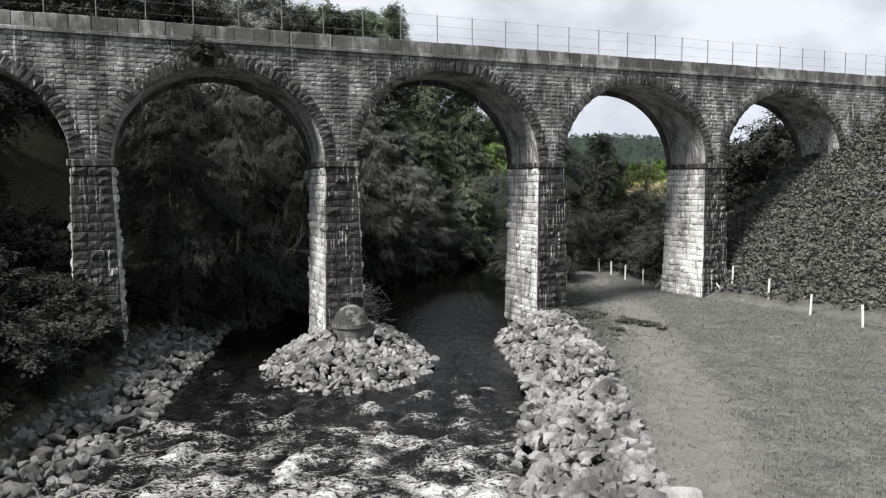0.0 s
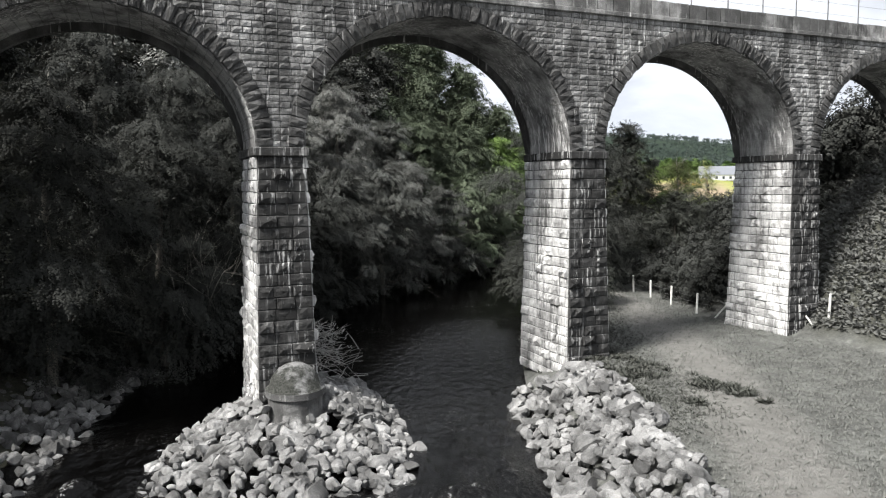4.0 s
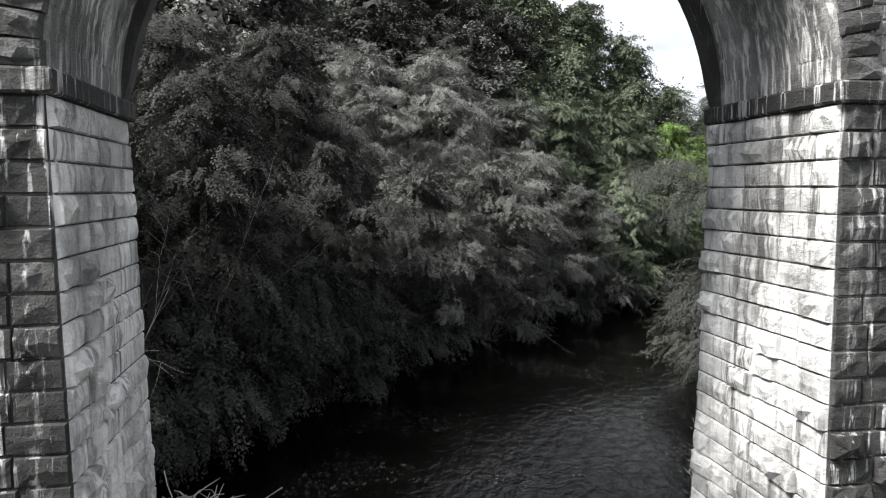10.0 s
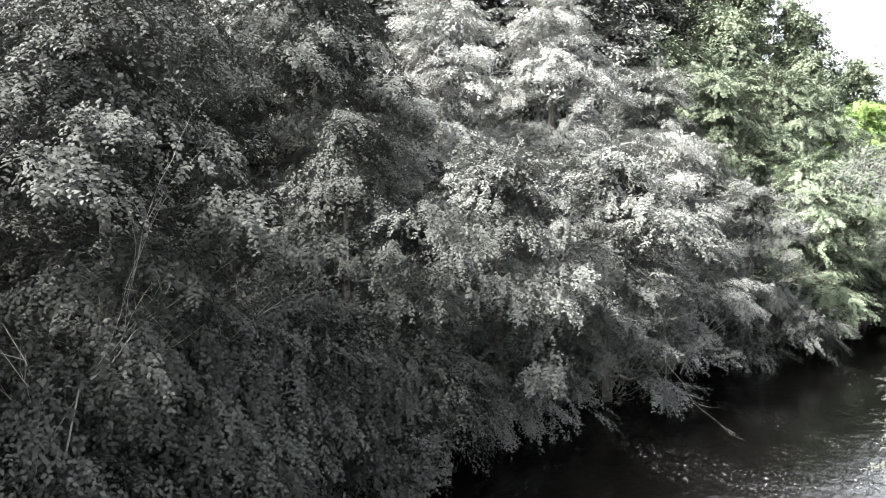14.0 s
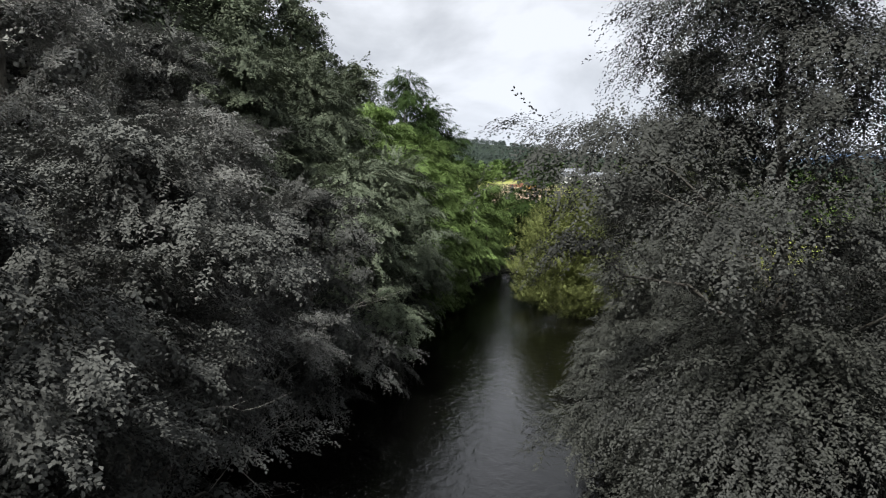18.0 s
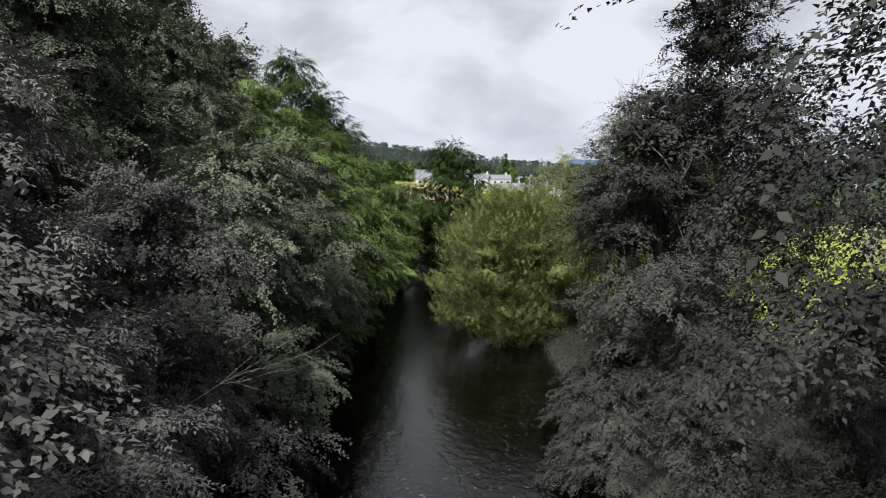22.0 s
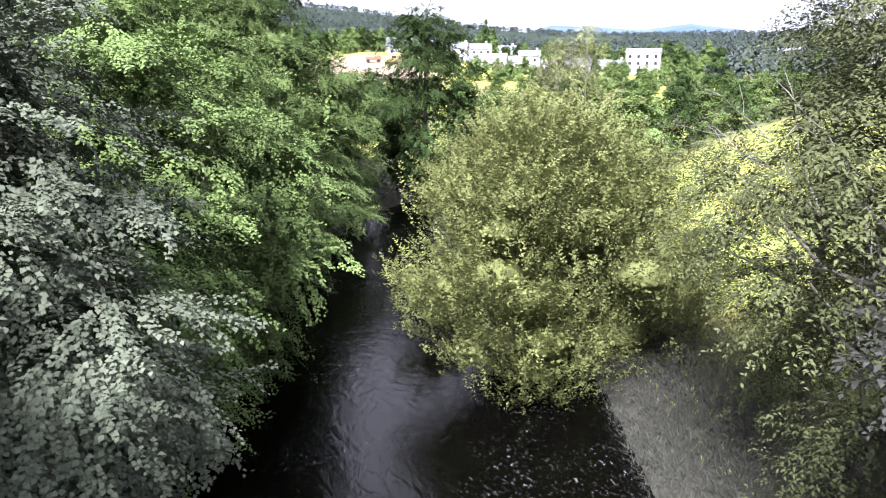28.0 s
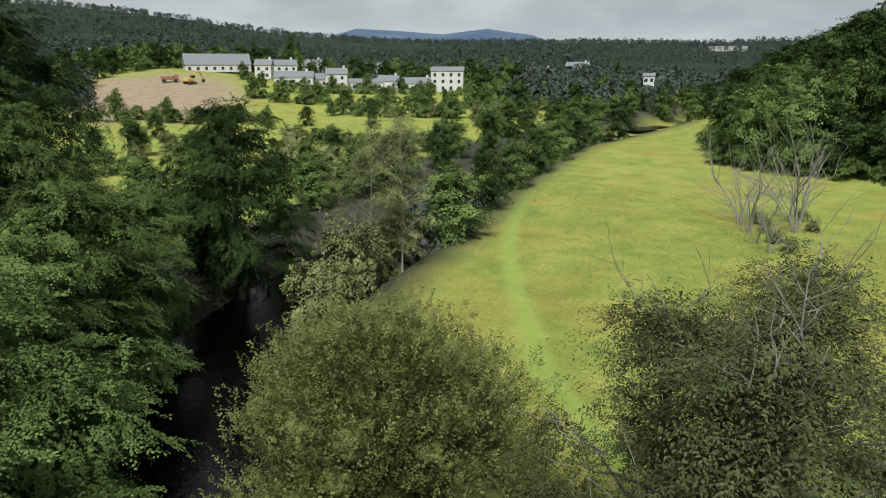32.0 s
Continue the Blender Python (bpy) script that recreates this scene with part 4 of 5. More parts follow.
def twigs(rng, a, d, length, radius, depth, out, bend=0.55, split=3):
    """Bare branching wood as tubes."""
    pts, p, v = [Vector(a)], Vector(a), Vector(d).normalized()
    n = 4
    for i in range(n):
        v = (v + Vector((rng.gauss(0, 1), rng.gauss(0, 1), rng.gauss(0, 0.7) + 0.25)) * 0.16).normalized()
        p = p + v * (length / n)
        pts.append(p.copy())
    out.append(tube(pts, [radius * (1 - 0.6 * i / n) for i in range(n + 1)], 5 if depth > 1 else 3))
    if depth <= 0:
        return
    for k in range(split + (depth > 1)):
        q = pts[rng.randint(1, n)]
        w = (v + Vector((rng.gauss(0, 1), rng.gauss(0, 1), rng.gauss(0, 0.8))) * bend).normalized()
        twigs(rng, q, w, length * rng.uniform(0.45, 0.75), radius * 0.5, depth - 1, out, bend, split)


STORE = (0, 0, -400)


def make_tree(name, label, seed, h, r, base, kind, mat, bark, clumps, size, n_spray, per, leaf, reach=0.6, droop=0.35, trunk_r=0.22, squash=0.75,
              heart=0.72, inner=110, fan=14, ratio=0.62, lean=(0, 0), limbs=0, bare=0, up=0.0, group="trees of the river bank", category="tree"):
    """A tree at the origin: trunk, limbs and a crown of many sprays."""
    rng = random.Random(seed)
    nr = np.random.default_rng(seed)
    tree = tagged(new(name), label, category, group)
    cl = crown_clumps(rng, kind, base + size * 0.5, h - size * 0.55, r, clumps, size)
    cl = [(x + lean[0] * z / h, y + lean[1] * z / h, z, s) for x, y, z, s in cl]
    tp = [Vector((0, 0, -0.4)), Vector((0, 0, 0.3)), Vector((lean[0] * 0.3 + rng.uniform(-0.2, 0.2), lean[1] * 0.3 + rng.uniform(-0.2, 0.2), h * 0.35)),
          Vector((lean[0] * 0.6, lean[1] * 0.6, h * 0.62)), Vector((lean[0] * 0.9, lean[1] * 0.9, h * 0.9))]
    wood = [tube(tp, [trunk_r * 1.5, trunk_r * 1.1, trunk_r * 0.85, trunk_r * 0.55, trunk_r * 0.15], 8)]
    tv, tf = join(wood)
    mesh_object("trunk", tv, tf, bark, tree, smooth=True)
    chosen = cl if limbs == 0 else cl[:limbs]
    if limbs:
        for x, y, z, s in chosen:
            z0 = max(h * 0.12, min(h * 0.7, z - 0.55 * sqrt(x * x + y * y)))
            a = (lean[0] * z0 / h, lean[1] * z0 / h, z0)
            v, f = tube(limb_path(rng, a, (x, y, z), 5, 0.1), [trunk_r * 0.45, trunk_r * 0.38, trunk_r * 0.3, trunk_r * 0.2, trunk_r * 0.08], 5)
            mesh_object("limb", v, f, bark, tree, smooth=True)
    if bare:
        out = []
        for k in range(bare):
            x, y, z, s = rng.choice(cl)
            out = []
            twigs(rng, (x * 0.6, y * 0.6, z), (x + rng.gauss(0, 0.4), y + rng.gauss(0, 0.4), s * 1.2), s * 1.3, 0.03, 2, out, 0.6, 2)
            v, f = join(out)
            mesh_object("bare_branch", v, f, TWIG, tree, "grey leafless twigs")
    C = np.array(cl)
    wgt = C[:, 3] ** 2
    nb = max(1, n_spray // fan)
    pick = nr.choice(len(C), nb, p=wgt / wgt.sum())
    D = unit(nr.normal(0, 1, (nb, 3)) + unit(C[pick, :3] - np.array([0, 0, (base + h) * 0.45])) * 0.7 + np.array([0, 0, 0.42 if fan > 8 else 0.25]))
    B = C[pick, :3] + D * (C[pick, 3:4] * nr.uniform(0.62, 1.0, (nb, 1))) * np.array([1, 1, squash])
    # each bough is a flat fan of sprays that hangs outwards
    A = unit(D * np.array([1, 1, 0.35]) + np.array([0, 0, up - droop * 0.6]) + nr.normal(0, 0.15, (nb, 3)))
    S = unit(np.cross(A, np.array([0, 0, 1.0]) + nr.normal(0, 0.25, (nb, 3))))
    bl = C[pick, 3] * nr.uniform(0.6, 1.15, nb)
    ta = nr.uniform(-0.45, 0.75, (nb, fan))
    tb = nr.uniform(-0.55, 0.55, (nb, fan)) * (1.05 - np.abs(ta))
    P = B[:, None] + A[:, None] * (ta * bl[:, None])[..., None] + S[:, None] * (tb * bl[:, None])[..., None]
    P[..., 2] -= 0.25 * (ta ** 2 + tb ** 2) * bl[:, None] * (1 if up < 0.3 else 0)
    P = (P + nr.normal(0, 0.05, P.shape)).reshape(-1, 3)
    D = unit(A[:, None] + S[:, None] * (tb * 1.2)[..., None] + np.array([0, 0, up])).reshape(-1, 3)
    pieces = [sprays(nr, P, D, per, reach, leaf, droop, ratio)]
    if heart:
        pieces.append(heart_leaves(nr, C, squash, inner, heart, leaf * 1.25))
        if fan < 8:
            pieces += [lump(rng, c[:3], c[3] * heart * 0.5, squash, 7, 4) for c in cl]
    v, f = join(pieces)
    v[:, 2] = np.maximum(v[:, 2], 0.02)
    mesh_object("crown", v, f, mat, tree)
    tree.location = STORE
    return tree


def bare_tree(name, label, seed, h, stems, mat, depth=3, radius=0.07, spread_=0.4, group="bare shrubs", category="shrub", split=3):
    rng = random.Random(seed)
    tree = tagged(new(name), label, category, group)
    for k in range(stems):
        out = []
        a = rng.uniform(0, 2 * pi)
        twigs(rng, (0.25 * cos(a), 0.25 * sin(a), -0.2), (spread_ * cos(a), spread_ * sin(a), 1), h * rng.uniform(0.4, 0.6), radius * rng.uniform(0.7, 1.1), depth, out, 0.5, split)
        v, f = [], []
        b = 0
        for vv, ff in out:
            v += [tuple(q) for q in vv]
            f += [tuple(i + b for i in q) for q in ff]
            b += len(vv)
        mesh_object("stem", v, f, mat, tree, smooth=True)
    tree.location = STORE
    return tree


PLACED = set()


def plant(proto, x, y, turn=0.0, s=1.0, sz=None, dz=-0.1, label=""):
    """Set a tree on the land; the first takes the prototype itself."""
    place, spin, size = (x, y, max(height(x, y), -0.3) + dz), Euler((0, 0, turn)), Vector((s, s, sz or s))
    m = Matrix.LocRotScale(place, spin, size)
    if proto.name in PLACED:
        k = proto.scale
        ob = copy_thing(proto, Matrix.LocRotScale(place, spin, (size.x / k.x, size.y / k.y, size.z / k.z)))
    else:
        PLACED.add(proto.name)
        ob = proto
        ob.matrix_basis = m
    if label:
        ob["label"] = label
    return ob


NEAR = dict(clumps=34, size=1.7, n_spray=5400, per=22, leaf=0.096, reach=0.75, limbs=9, inner=130, heart=0.58, fan=22)
beech = [make_tree("beech_tree", "tall broad-leaved tree with layered drooping sprays over the river", 20 + i, 13.5, 4.9, 0.1, "dome", LEAF_SHADE, BARK, droop=0.55, **NEAR) for i in range(3)]
maple = [make_tree("maple_tree", "broad-leaved tree with large bright leaves over the water", 30 + i, 11.5, 4.4, 0.1, "dome", LEAF_MID, BARK, **{**NEAR, "leaf": 0.1}) for i in range(2)]
pale = [make_tree("willow_tree", "pale feathery willow on the wooded bank", 40 + i, 13.0, 4.2, 1.0, "tall", LEAF_PALE, BARK, ratio=0.3, **{**NEAR, "leaf": 0.12, "size": 1.6}) for i in range(1)]
sycm = make_tree("sycamore_tree", "dull green sycamore leaning over the river", 48, 11.5, 4.6, 0.1, "dome", LEAF_MUTED, BARK, ratio=0.8, **{**NEAR, "leaf": 0.1})
syc = [make_tree("sycamore_tree", "green sycamore with dense leafy tiers beside the river", 50 + i, 11.5, 4.6, 0.1, "dome", LEAF_GREEN, BARK, ratio=0.8, **{**NEAR, "leaf": 0.1}) for i in range(2)]
darksyc = make_tree("sycamore_tree", "dark green spreading sycamore beyond the bend", 58, 15.0, 5.8, 0.8, "round", LEAF_DARK, BARK, droop=0.5, ratio=0.8, **{**NEAR, "size": 1.9, "leaf": 0.1})
willow = make_tree("willow_bush", "big round olive-green willow bush at the water's edge", 61, 9.2, 4.9, 0.0, "dome", LEAF_WILLOW, BARK, clumps=60, size=1.5, n_spray=27000, per=11, leaf=0.078,
                   reach=0.38, droop=-0.5, ratio=0.5, up=0.7, heart=0.85, inner=260, fan=7, limbs=6, category="bush")
ash = [make_tree("ash_tree", "thin ash tree with open crown and bare twigs", 70 + i, 12.5, 4.4, 1.0, "tall", LEAF_ASH, BARK, clumps=32, size=1.3, n_spray=7600, per=9, leaf=0.105, reach=0.6, droop=0.3,
                 ratio=0.42, heart=0.6, inner=36, fan=9, limbs=32, bare=30, trunk_r=0.17) for i in range(2)]
larch = make_tree("larch_tree", "tall larch with long flat drooping boughs", 81, 17.0, 5.4, 1.5, "tall", LEAF_SHADE, BARK, clumps=52, size=1.75, n_spray=13500, per=19, leaf=0.078, reach=1.0, droop=0.45, squash=0.35,
                  ratio=0.55, heart=0.7, inner=240, limbs=30, trunk_r=0.15)
hazel = make_tree("hazel_bush", "leafy bank shrub with bright upper leaves", 83, 6.6, 4.2, 0.0, "dome", LEAF_DUSK, BARK, clumps=22, size=1.4, n_spray=5000, per=17, leaf=0.08, reach=0.55, limbs=6, inner=180, category="bush",
                  group="bank shrubs")
birch = make_tree("birch_tree", "pale slender birch with thin sparse leaves", 90, 13.0, 3.6, 2.0, "tall", LEAF_BIRCH, BARK_PALE, clumps=30, size=1.0, n_spray=2600, per=9, leaf=0.10, reach=0.7, droop=0.2, heart=0.0, fan=7,
                  limbs=30, bare=18, trunk_r=0.08)
shrub = [make_tree("bramble_bush", "low tangled bramble and scrub", 95 + i, 2.6, 2.3, 0.0, "dome", (LEAF_SHADE, LEAF_GREEN, LEAF_BIRCH)[i], BARK, clumps=12, size=0.8, n_spray=620, per=8, leaf=0.15, reach=0.5, trunk_r=0.06,
                   inner=60, category="bush", group="scrub") for i in range(3)]
thorn = make_tree("blackthorn_bush", "low dark thorny scrub on the railway bank", 99, 2.6, 2.3, 0.0, "dome", LEAF_SHADE, BARK, clumps=12, size=0.8, n_spray=620, per=8, leaf=0.15, reach=0.5, trunk_r=0.06, inner=60, category="bush", group="scrub")
HILL = dict(clumps=18, size=2.0, n_spray=1000, per=8, leaf=0.33, inner=60, fan=10, reach=1.2, trunk_r=0.2, group="woodland trees on the slope")
alder = make_tree("alder_tree", "dark alder with upright leafy crown and leaning trunk", 86, 14.0, 4.5, 0.8, "tall", LEAF_DUSK, BARK, clumps=38, size=1.35, n_spray=8500, per=13, leaf=0.105, reach=0.6, droop=0.3, heart=0.65,
                  limbs=14, bare=6, trunk_r=0.24)
low, lowg, lowa = [make_tree("overhanging_bush", "leafy bush leaning over the river's edge", 100 + i, 4.4, 3.0, 0.0, "dome", m, BARK, clumps=16, size=1.15, n_spray=2000, per=14, leaf=0.10, reach=0.6, droop=0.5, trunk_r=0.08,
                             category="bush", group="bank shrubs") for i, m in enumerate((LEAF_SHADE, LEAF_GREEN, LEAF_DUSK))]
HR0 = random.Random(41)
wood = [make_tree("woodland_tree", "broad-leaved woodland tree on the steep slope", 110 + i, 12 + 1.2 * i, 4.0 + 0.3 * i, 2.0, "round", (LEAF_SHADE, LEAF_MID, LEAF_PALE)[i], BARK, **HILL) for i in range(3)]
woodm = [make_tree("woodland_tree", "dull green woodland tree on the slope", 116 + i, 11.5 + 1.5 * i, 4.0 + 0.4 * i, 2.0, "round", LEAF_MUTED, BARK, **HILL) for i in range(2)]
woodg = [make_tree("oak_tree", "dark green broad-leaved oak", 120 + i, 11 + 1.5 * i, 4.0 + 0.4 * i, 1.0, "round", (LEAF_GREEN, LEAF_DARK)[i], BARK, **HILL) for i in range(2)]
hedge = [make_tree("hawthorn_tree", "dark green hedgerow tree in the fields", 124 + i, 9.5 + 1.5 * i, 3.9 + 0.4 * i, 0.3, "round", (LEAF_GREEN, LEAF_DARK)[i], BARK, **{**HILL, "group": "hedgerow trees"}) for i in range(2)]
conifer = make_tree("spruce_tree", "dark pointed spruce on the skyline", 130, 14, 2.6, 1.0, "cone", LEAF_DARK, BARK, clumps=22, size=1.0, n_spray=900, per=8, leaf=0.3, reach=1.1, droop=0.6, squash=0.5, trunk_r=0.18,
                    group="skyline spruces")
dead = [bare_tree("dead_shrub", "tangle of grey leafless branches over the river", 140 + i, 6.0, 8, TWIG, 3, 0.024, 0.55) for i in range(2)]
deadtop = bare_tree("dead_tree", "dead tree with upright bleached stems", 145, 10.5, 5, TWIG, 3, 0.09, 0.16, "dead trees", "tree", 2)

# left bank, going upstream
for x, y, p, s, t in ((-19, 46, beech[1], 1.0, 0.4), (-16.5, 52.5, beech[0], 1.0, 1.0), (-14.6, 59, beech[1], 1.05, 2.2), (-12.6, 66, beech[2], 0.9, 3.9), (-10, 72.5, maple[0], 1.0, 5.0),
                      (-7.0, 78.5, maple[1], 1.0, 0.7), (-5.2, 84.5, pale[0], 0.95, 0.0), (-1.5, 89.5, maple[0], 0.9, 2.5), (2.2, 96, sycm, 0.95, 0.3), (5.6, 102.5, sycm, 0.95, 1.8),
                      (8.8, 108.5, syc[0], 0.95, 3.0), (11.8, 114.5, syc[1], 1.0, 4.4), (15.4, 120.5, syc[0], 0.95, 5.5), (19.4, 127, syc[1], 1.0, 0.9), (24.6, 133.2, syc[0], 0.85, 2.9), (19.5, 137, syc[1], 0.95, 4.1)):
    k = 1.9 if y < 92 else (1.0 if y < 104 else (0.4 if y < 116 else -1.0))
    plant(p, x + k, y - 0.5 * k, t, s)
for x, y, p, s, t in ((-20.5, 57, beech[2], 1.15, 0.2), (-18.5, 64.5, beech[0], 1.1, 4.1), (-16.5, 72, beech[1], 1.1, 2.0), (-14, 79.5, pale[0], 1.1, 1.0), (-10.5, 87, pale[0], 1.15, 2.1), (-6, 94.5, maple[1], 1.1, 3.3),
                      (-2.5, 101, sycm, 1.1, 5.0), (1.5, 108, sycm, 1.1, 0.8), (4.5, 115.5, sycm, 1.05, 2.7), (8.5, 122, syc[0], 1.1, 3.6), (12.5, 129, syc[1], 1.0, 1.4), (18, 136, shrub[2], 1.6, 0)):
    plant(p, x, y, t, s)

# right bank
plant(darksyc, 32.8, 139.4, 1.2, 1.1, 0.98)
plant(darksyc, 21.5, 151.0, 3.2, 1.1, 1.25)
plant(darksyc, 17.0, 146.0, 5.2, 1.0, 1.2)
plant(larch, 9.8, 71.8, 0.6, 1.0)
plant(hazel, 8.2, 69.5, 0.0, 1.0)
plant(hazel, 8.6, 74.0, 3.9, 0.85)
plant(hazel, 9.6, 62.0, 2.0, 0.8)
plant(hazel, 20.0, 80.5, 1.0, 0.9)
for x, y, q in ((22.5, 80, 1.1), (26, 81.5, 1.2), (29.5, 83, 1.1), (33.5, 85, 1.2), (37.5, 87, 1.2)):
    plant(hazel, x, y, x, q)
plant(alder, 21.0, 77.5, 1.0, 0.55)
plant(alder, 19.2, 88.2, 0.3, 1.0, 1.05)
plant(alder, 17.3, 89.0, 4.0, 0.82)
plant(ash[1], 21.2, 95.0, 1.9, 0.95)
plant(ash[0], 27.6, 97.4, 3.1, 0.88)
plant(ash[0], 24.4, 99.0, 1.2, 0.82)
plant(hazel, 16.0, 85.4, 5.0, 0.5, 0.6)
plant(hazel, 15.2, 80.6, 2.0, 0.5, 0.6)
plant(hazel, 16.4, 87.6, 4.4, 0.45, 0.5)
plant(hazel, 17.8, 80.4, 0.9, 0.5, 0.45)
plant(hazel, 16.0, 84.6, 3.3, 0.42, 0.4)
plant(willow, 23.0, 108.7, -0.576).scale = (1.34, 1.6, 0.95)
plant(birch, 44.6, 134.8, 0.0, 1.0)
plant(birch, 42.6, 136.0, 2.0, 0.98)
for x, y, s in ((38.2, 134.0, 1.7), (33.5, 130.5, 1.3), (37, 132.8, 1.1), (41.5, 135.2, 1.2), (46, 138, 1.2), (28.2, 121.5, 1.1), (51, 140.5, 1.1), (27.0, 114.5, 0.9)):
    plant(shrub[2], x, y, x, s, s * 1.3)
for x, y, q in ((76.5, 121.5, 0.8), (80, 118.5, 0.95), (73, 119.0, 0.6), (84, 121, 0.9), (79, 123.5, 0.75), (70, 116.5, 0.5)):
    plant(deadtop, x, y, x * 1.7, q * 1.35)
    plant(shrub[2], x + 1.5, y - 1.0, x, 0.5, 0.5)
plant(dead[0], -13.2, 54.6, 0.0, 1.95)
plant(dead[1], -3.2, 83.0, 0.0, 1.6)
plant(dead[0], -5.6, 78.6, 2.0, 1.3)
# low growth hanging over the water on both banks
for k in range(24):
    x, y, nx, ny = along(LEFT_BANK[6:17], (k + HR0.uniform(-0.3, 0.3) + 0.5) / 24)
    o = 1.3 if y < 92 else (1.7 if y < 112 else 3.0)
    if 74 < y < 92 and k % 2:
        continue
    plant((low if y < 104 else lowg), x - nx * o, y - ny * o, HR0.uniform(0, 6), HR0.uniform(0.75, 1.15), HR0.uniform(0.6, 1.1))
for x, y, s in ((7.4, 65, 0.8), (10.4, 79.0, 0.75), (13.2, 87.2, 0.55), (13.0, 70.0, 0.9), (14.0, 76.0, 0.8)):
    plant(low if y < 86 else lowa, x, y, HR0.uniform(0, 6), s, s * HR0.uniform(0.9, 1.25))
for x, y, s in ((13.4, 86.4, 0.6), (14.6, 88.4, 0.7), (15.6, 90.4, 0.65), (17.2, 89.2, 0.75), (17.0, 86.4, 0.7), (15.2, 84.8, 0.6), (16.8, 92.2, 0.5)):
    plant(lowa, x, y, HR0.uniform(0, 6), s, s * 0.9)
for x, y, s in ((-13.2, 52.0, 1.1), (-12.6, 55.6, 1.2), (-11.9, 59.2, 1.25), (-10.9, 63.0, 1.2), (-9.6, 66.8, 1.1)):
    plant(low, x, y, HR0.uniform(0, 6), s, s * 1.25)


def scatter(rng, x0, x1, y0, y1, step, test, put):
    x = x0
    while x < x1:
        y = y0
        while y < y1:
            px, py = x + rng.uniform(-0.4, 0.4) * step, y + rng.uniform(-0.4, 0.4) * step
            L = lay(np.array([px]), np.array([py]))
            q = {k: v[0] for k, v in L.items()}
            if test(px, py, q):
                put(px, py, q)
            y += step
        x += step


def hill_tree(px, py, q):
    p = HR.choice(wood) if py + 0.8 * px < 95 else (HR.choice(woodm) if py < 128 or px < 8 + (py - 91) * 0.12 else woodg[0 if HR.random() < 0.4 else 1])
    k = HR.uniform(0.75, 1.05)
    plant(p, px, py, HR.uniform(0, 6.3), k)


HR = random.Random(77)
scatter(HR, -75, 33, 40, 175, 7.2, lambda x, y, q: q["onl"] and q["hill"] > 0 and 13 < q["dl"] < 52 and q["din"] > 3 and abs((x - OX) * VX + (y - OY) * VY - 2.3) > 6, hill_tree)
scatter(HR, -75, 30, 175, 215, 9.5, lambda x, y, q: q["onl"] and q["din"] > 4 and x > -45, hill_tree)
scatter(HR, -60, -24, 8, 40, 8.0, lambda x, y, q: q["onl"] and (x - OX) * VX + (y - OY) * VY < -7 and x < -30, hill_tree)
for x, y in ((-13, 108), (-11, 103), (-16.5, 112), (-9, 112), (-14, 100)):
    plant(wood[int(y) % 2], x, y, x, 1.05)
for k in range(16):
    plant(conifer, -34 + 3.0 * k + HR.uniform(-1, 1), 206 + HR.uniform(-5, 5), HR.uniform(0, 6), HR.uniform(0.7, 1.1))
# scrub on the bank below the viaduct
scatter(HR, -36, -15, 12, 48, 2.6, lambda x, y, q: q["onl"] and q["dl"] > 3.6 and abs((x - OX) * VX + (y - OY) * VY - 2.3) > 3.4, lambda x, y, q: plant(shrub[0], x, y, HR.uniform(0, 6), HR.uniform(0.9, 1.6)))
scatter(HR, -19, -13, 12, 52, 1.7, lambda x, y, q: q["onl"] and q["dl"] > 3.0 and abs((x - OX) * VX + (y - OY) * VY - 2.3) > 3.4, lambda x, y, q: plant(shrub[0], x, y, HR.uniform(0, 6), HR.uniform(0.35, 0.65)))
# scrub on the railway bank beyond the arches
scatter(HR, 15, 42, 54, 86, 2.3, lambda x, y, q: 2.2 < q["bank"] < 14 and (x - OX) * VX + (y - OY) * VY > 6, lambda x, y, q: plant(thorn, x, y, HR.uniform(0, 6), HR.uniform(0.45, 0.95)))
scatter(HR, 17.5, 36, 59, 77, 2.5, lambda x, y, q: x > 16.6 + max(0, 62 - y) * 0.5 and (x - OX) * VX + (y - OY) * VY > 7, lambda x, y, q: plant(thorn, x, y, HR.uniform(0, 6), HR.uniform(0.7, 1.0) + 0.06 * min(12, x - 17), HR.uniform(0.7, 1.0) + 0.09 * min(12, x - 17)))
# hedge trees between river and meadow, far reach
for k in range(16):
    x, y, nx, ny = along(RIGHT_BANK[17:22], k / 15)
    if x > 150:
        continue
    plant(hedge[k % 2], x + nx * 2.5, y + ny * 2.5, HR.uniform(0, 6), HR.uniform(0.62, 0.9), HR.uniform(0.6, 0.8))
for k in range(22):
    x, y, nx, ny = along(LEFT_BANK[17:23], k / 21)
    plant(hedge[k % 2], x - nx * HR.uniform(3, 9), y - ny * HR.uniform(3, 9), HR.uniform(0, 6), HR.uniform(0.6, 0.9), HR.uniform(0.5, 0.75))
for k in range(26):
    x, y, nx, ny = along(LEFT_BANK[16:22], HR.random())
    d = HR.uniform(6, 60)
    plant(shrub[1 + k % 2], x - nx * d, y - ny * d, HR.uniform(0, 6), HR.uniform(1.0, 1.9))
# scrubby flat beyond the bend
for k in range(70):
    x, y = HR.uniform(8, 95), HR.uniform(146, 225)
    q = lay(np.array([x]), np.array([y]))
    if q["onl"][0] and q["dl"][0] > 5 and q["hill"][0] <= 0.5:
        if k % 3:
            plant(shrub[1 + k % 2], x, y, HR.uniform(0, 6), HR.uniform(1.0, 1.8))
        else:
            plant(hedge[k % 2], x, y, HR.uniform(0, 6), HR.uniform(0.4, 0.7))
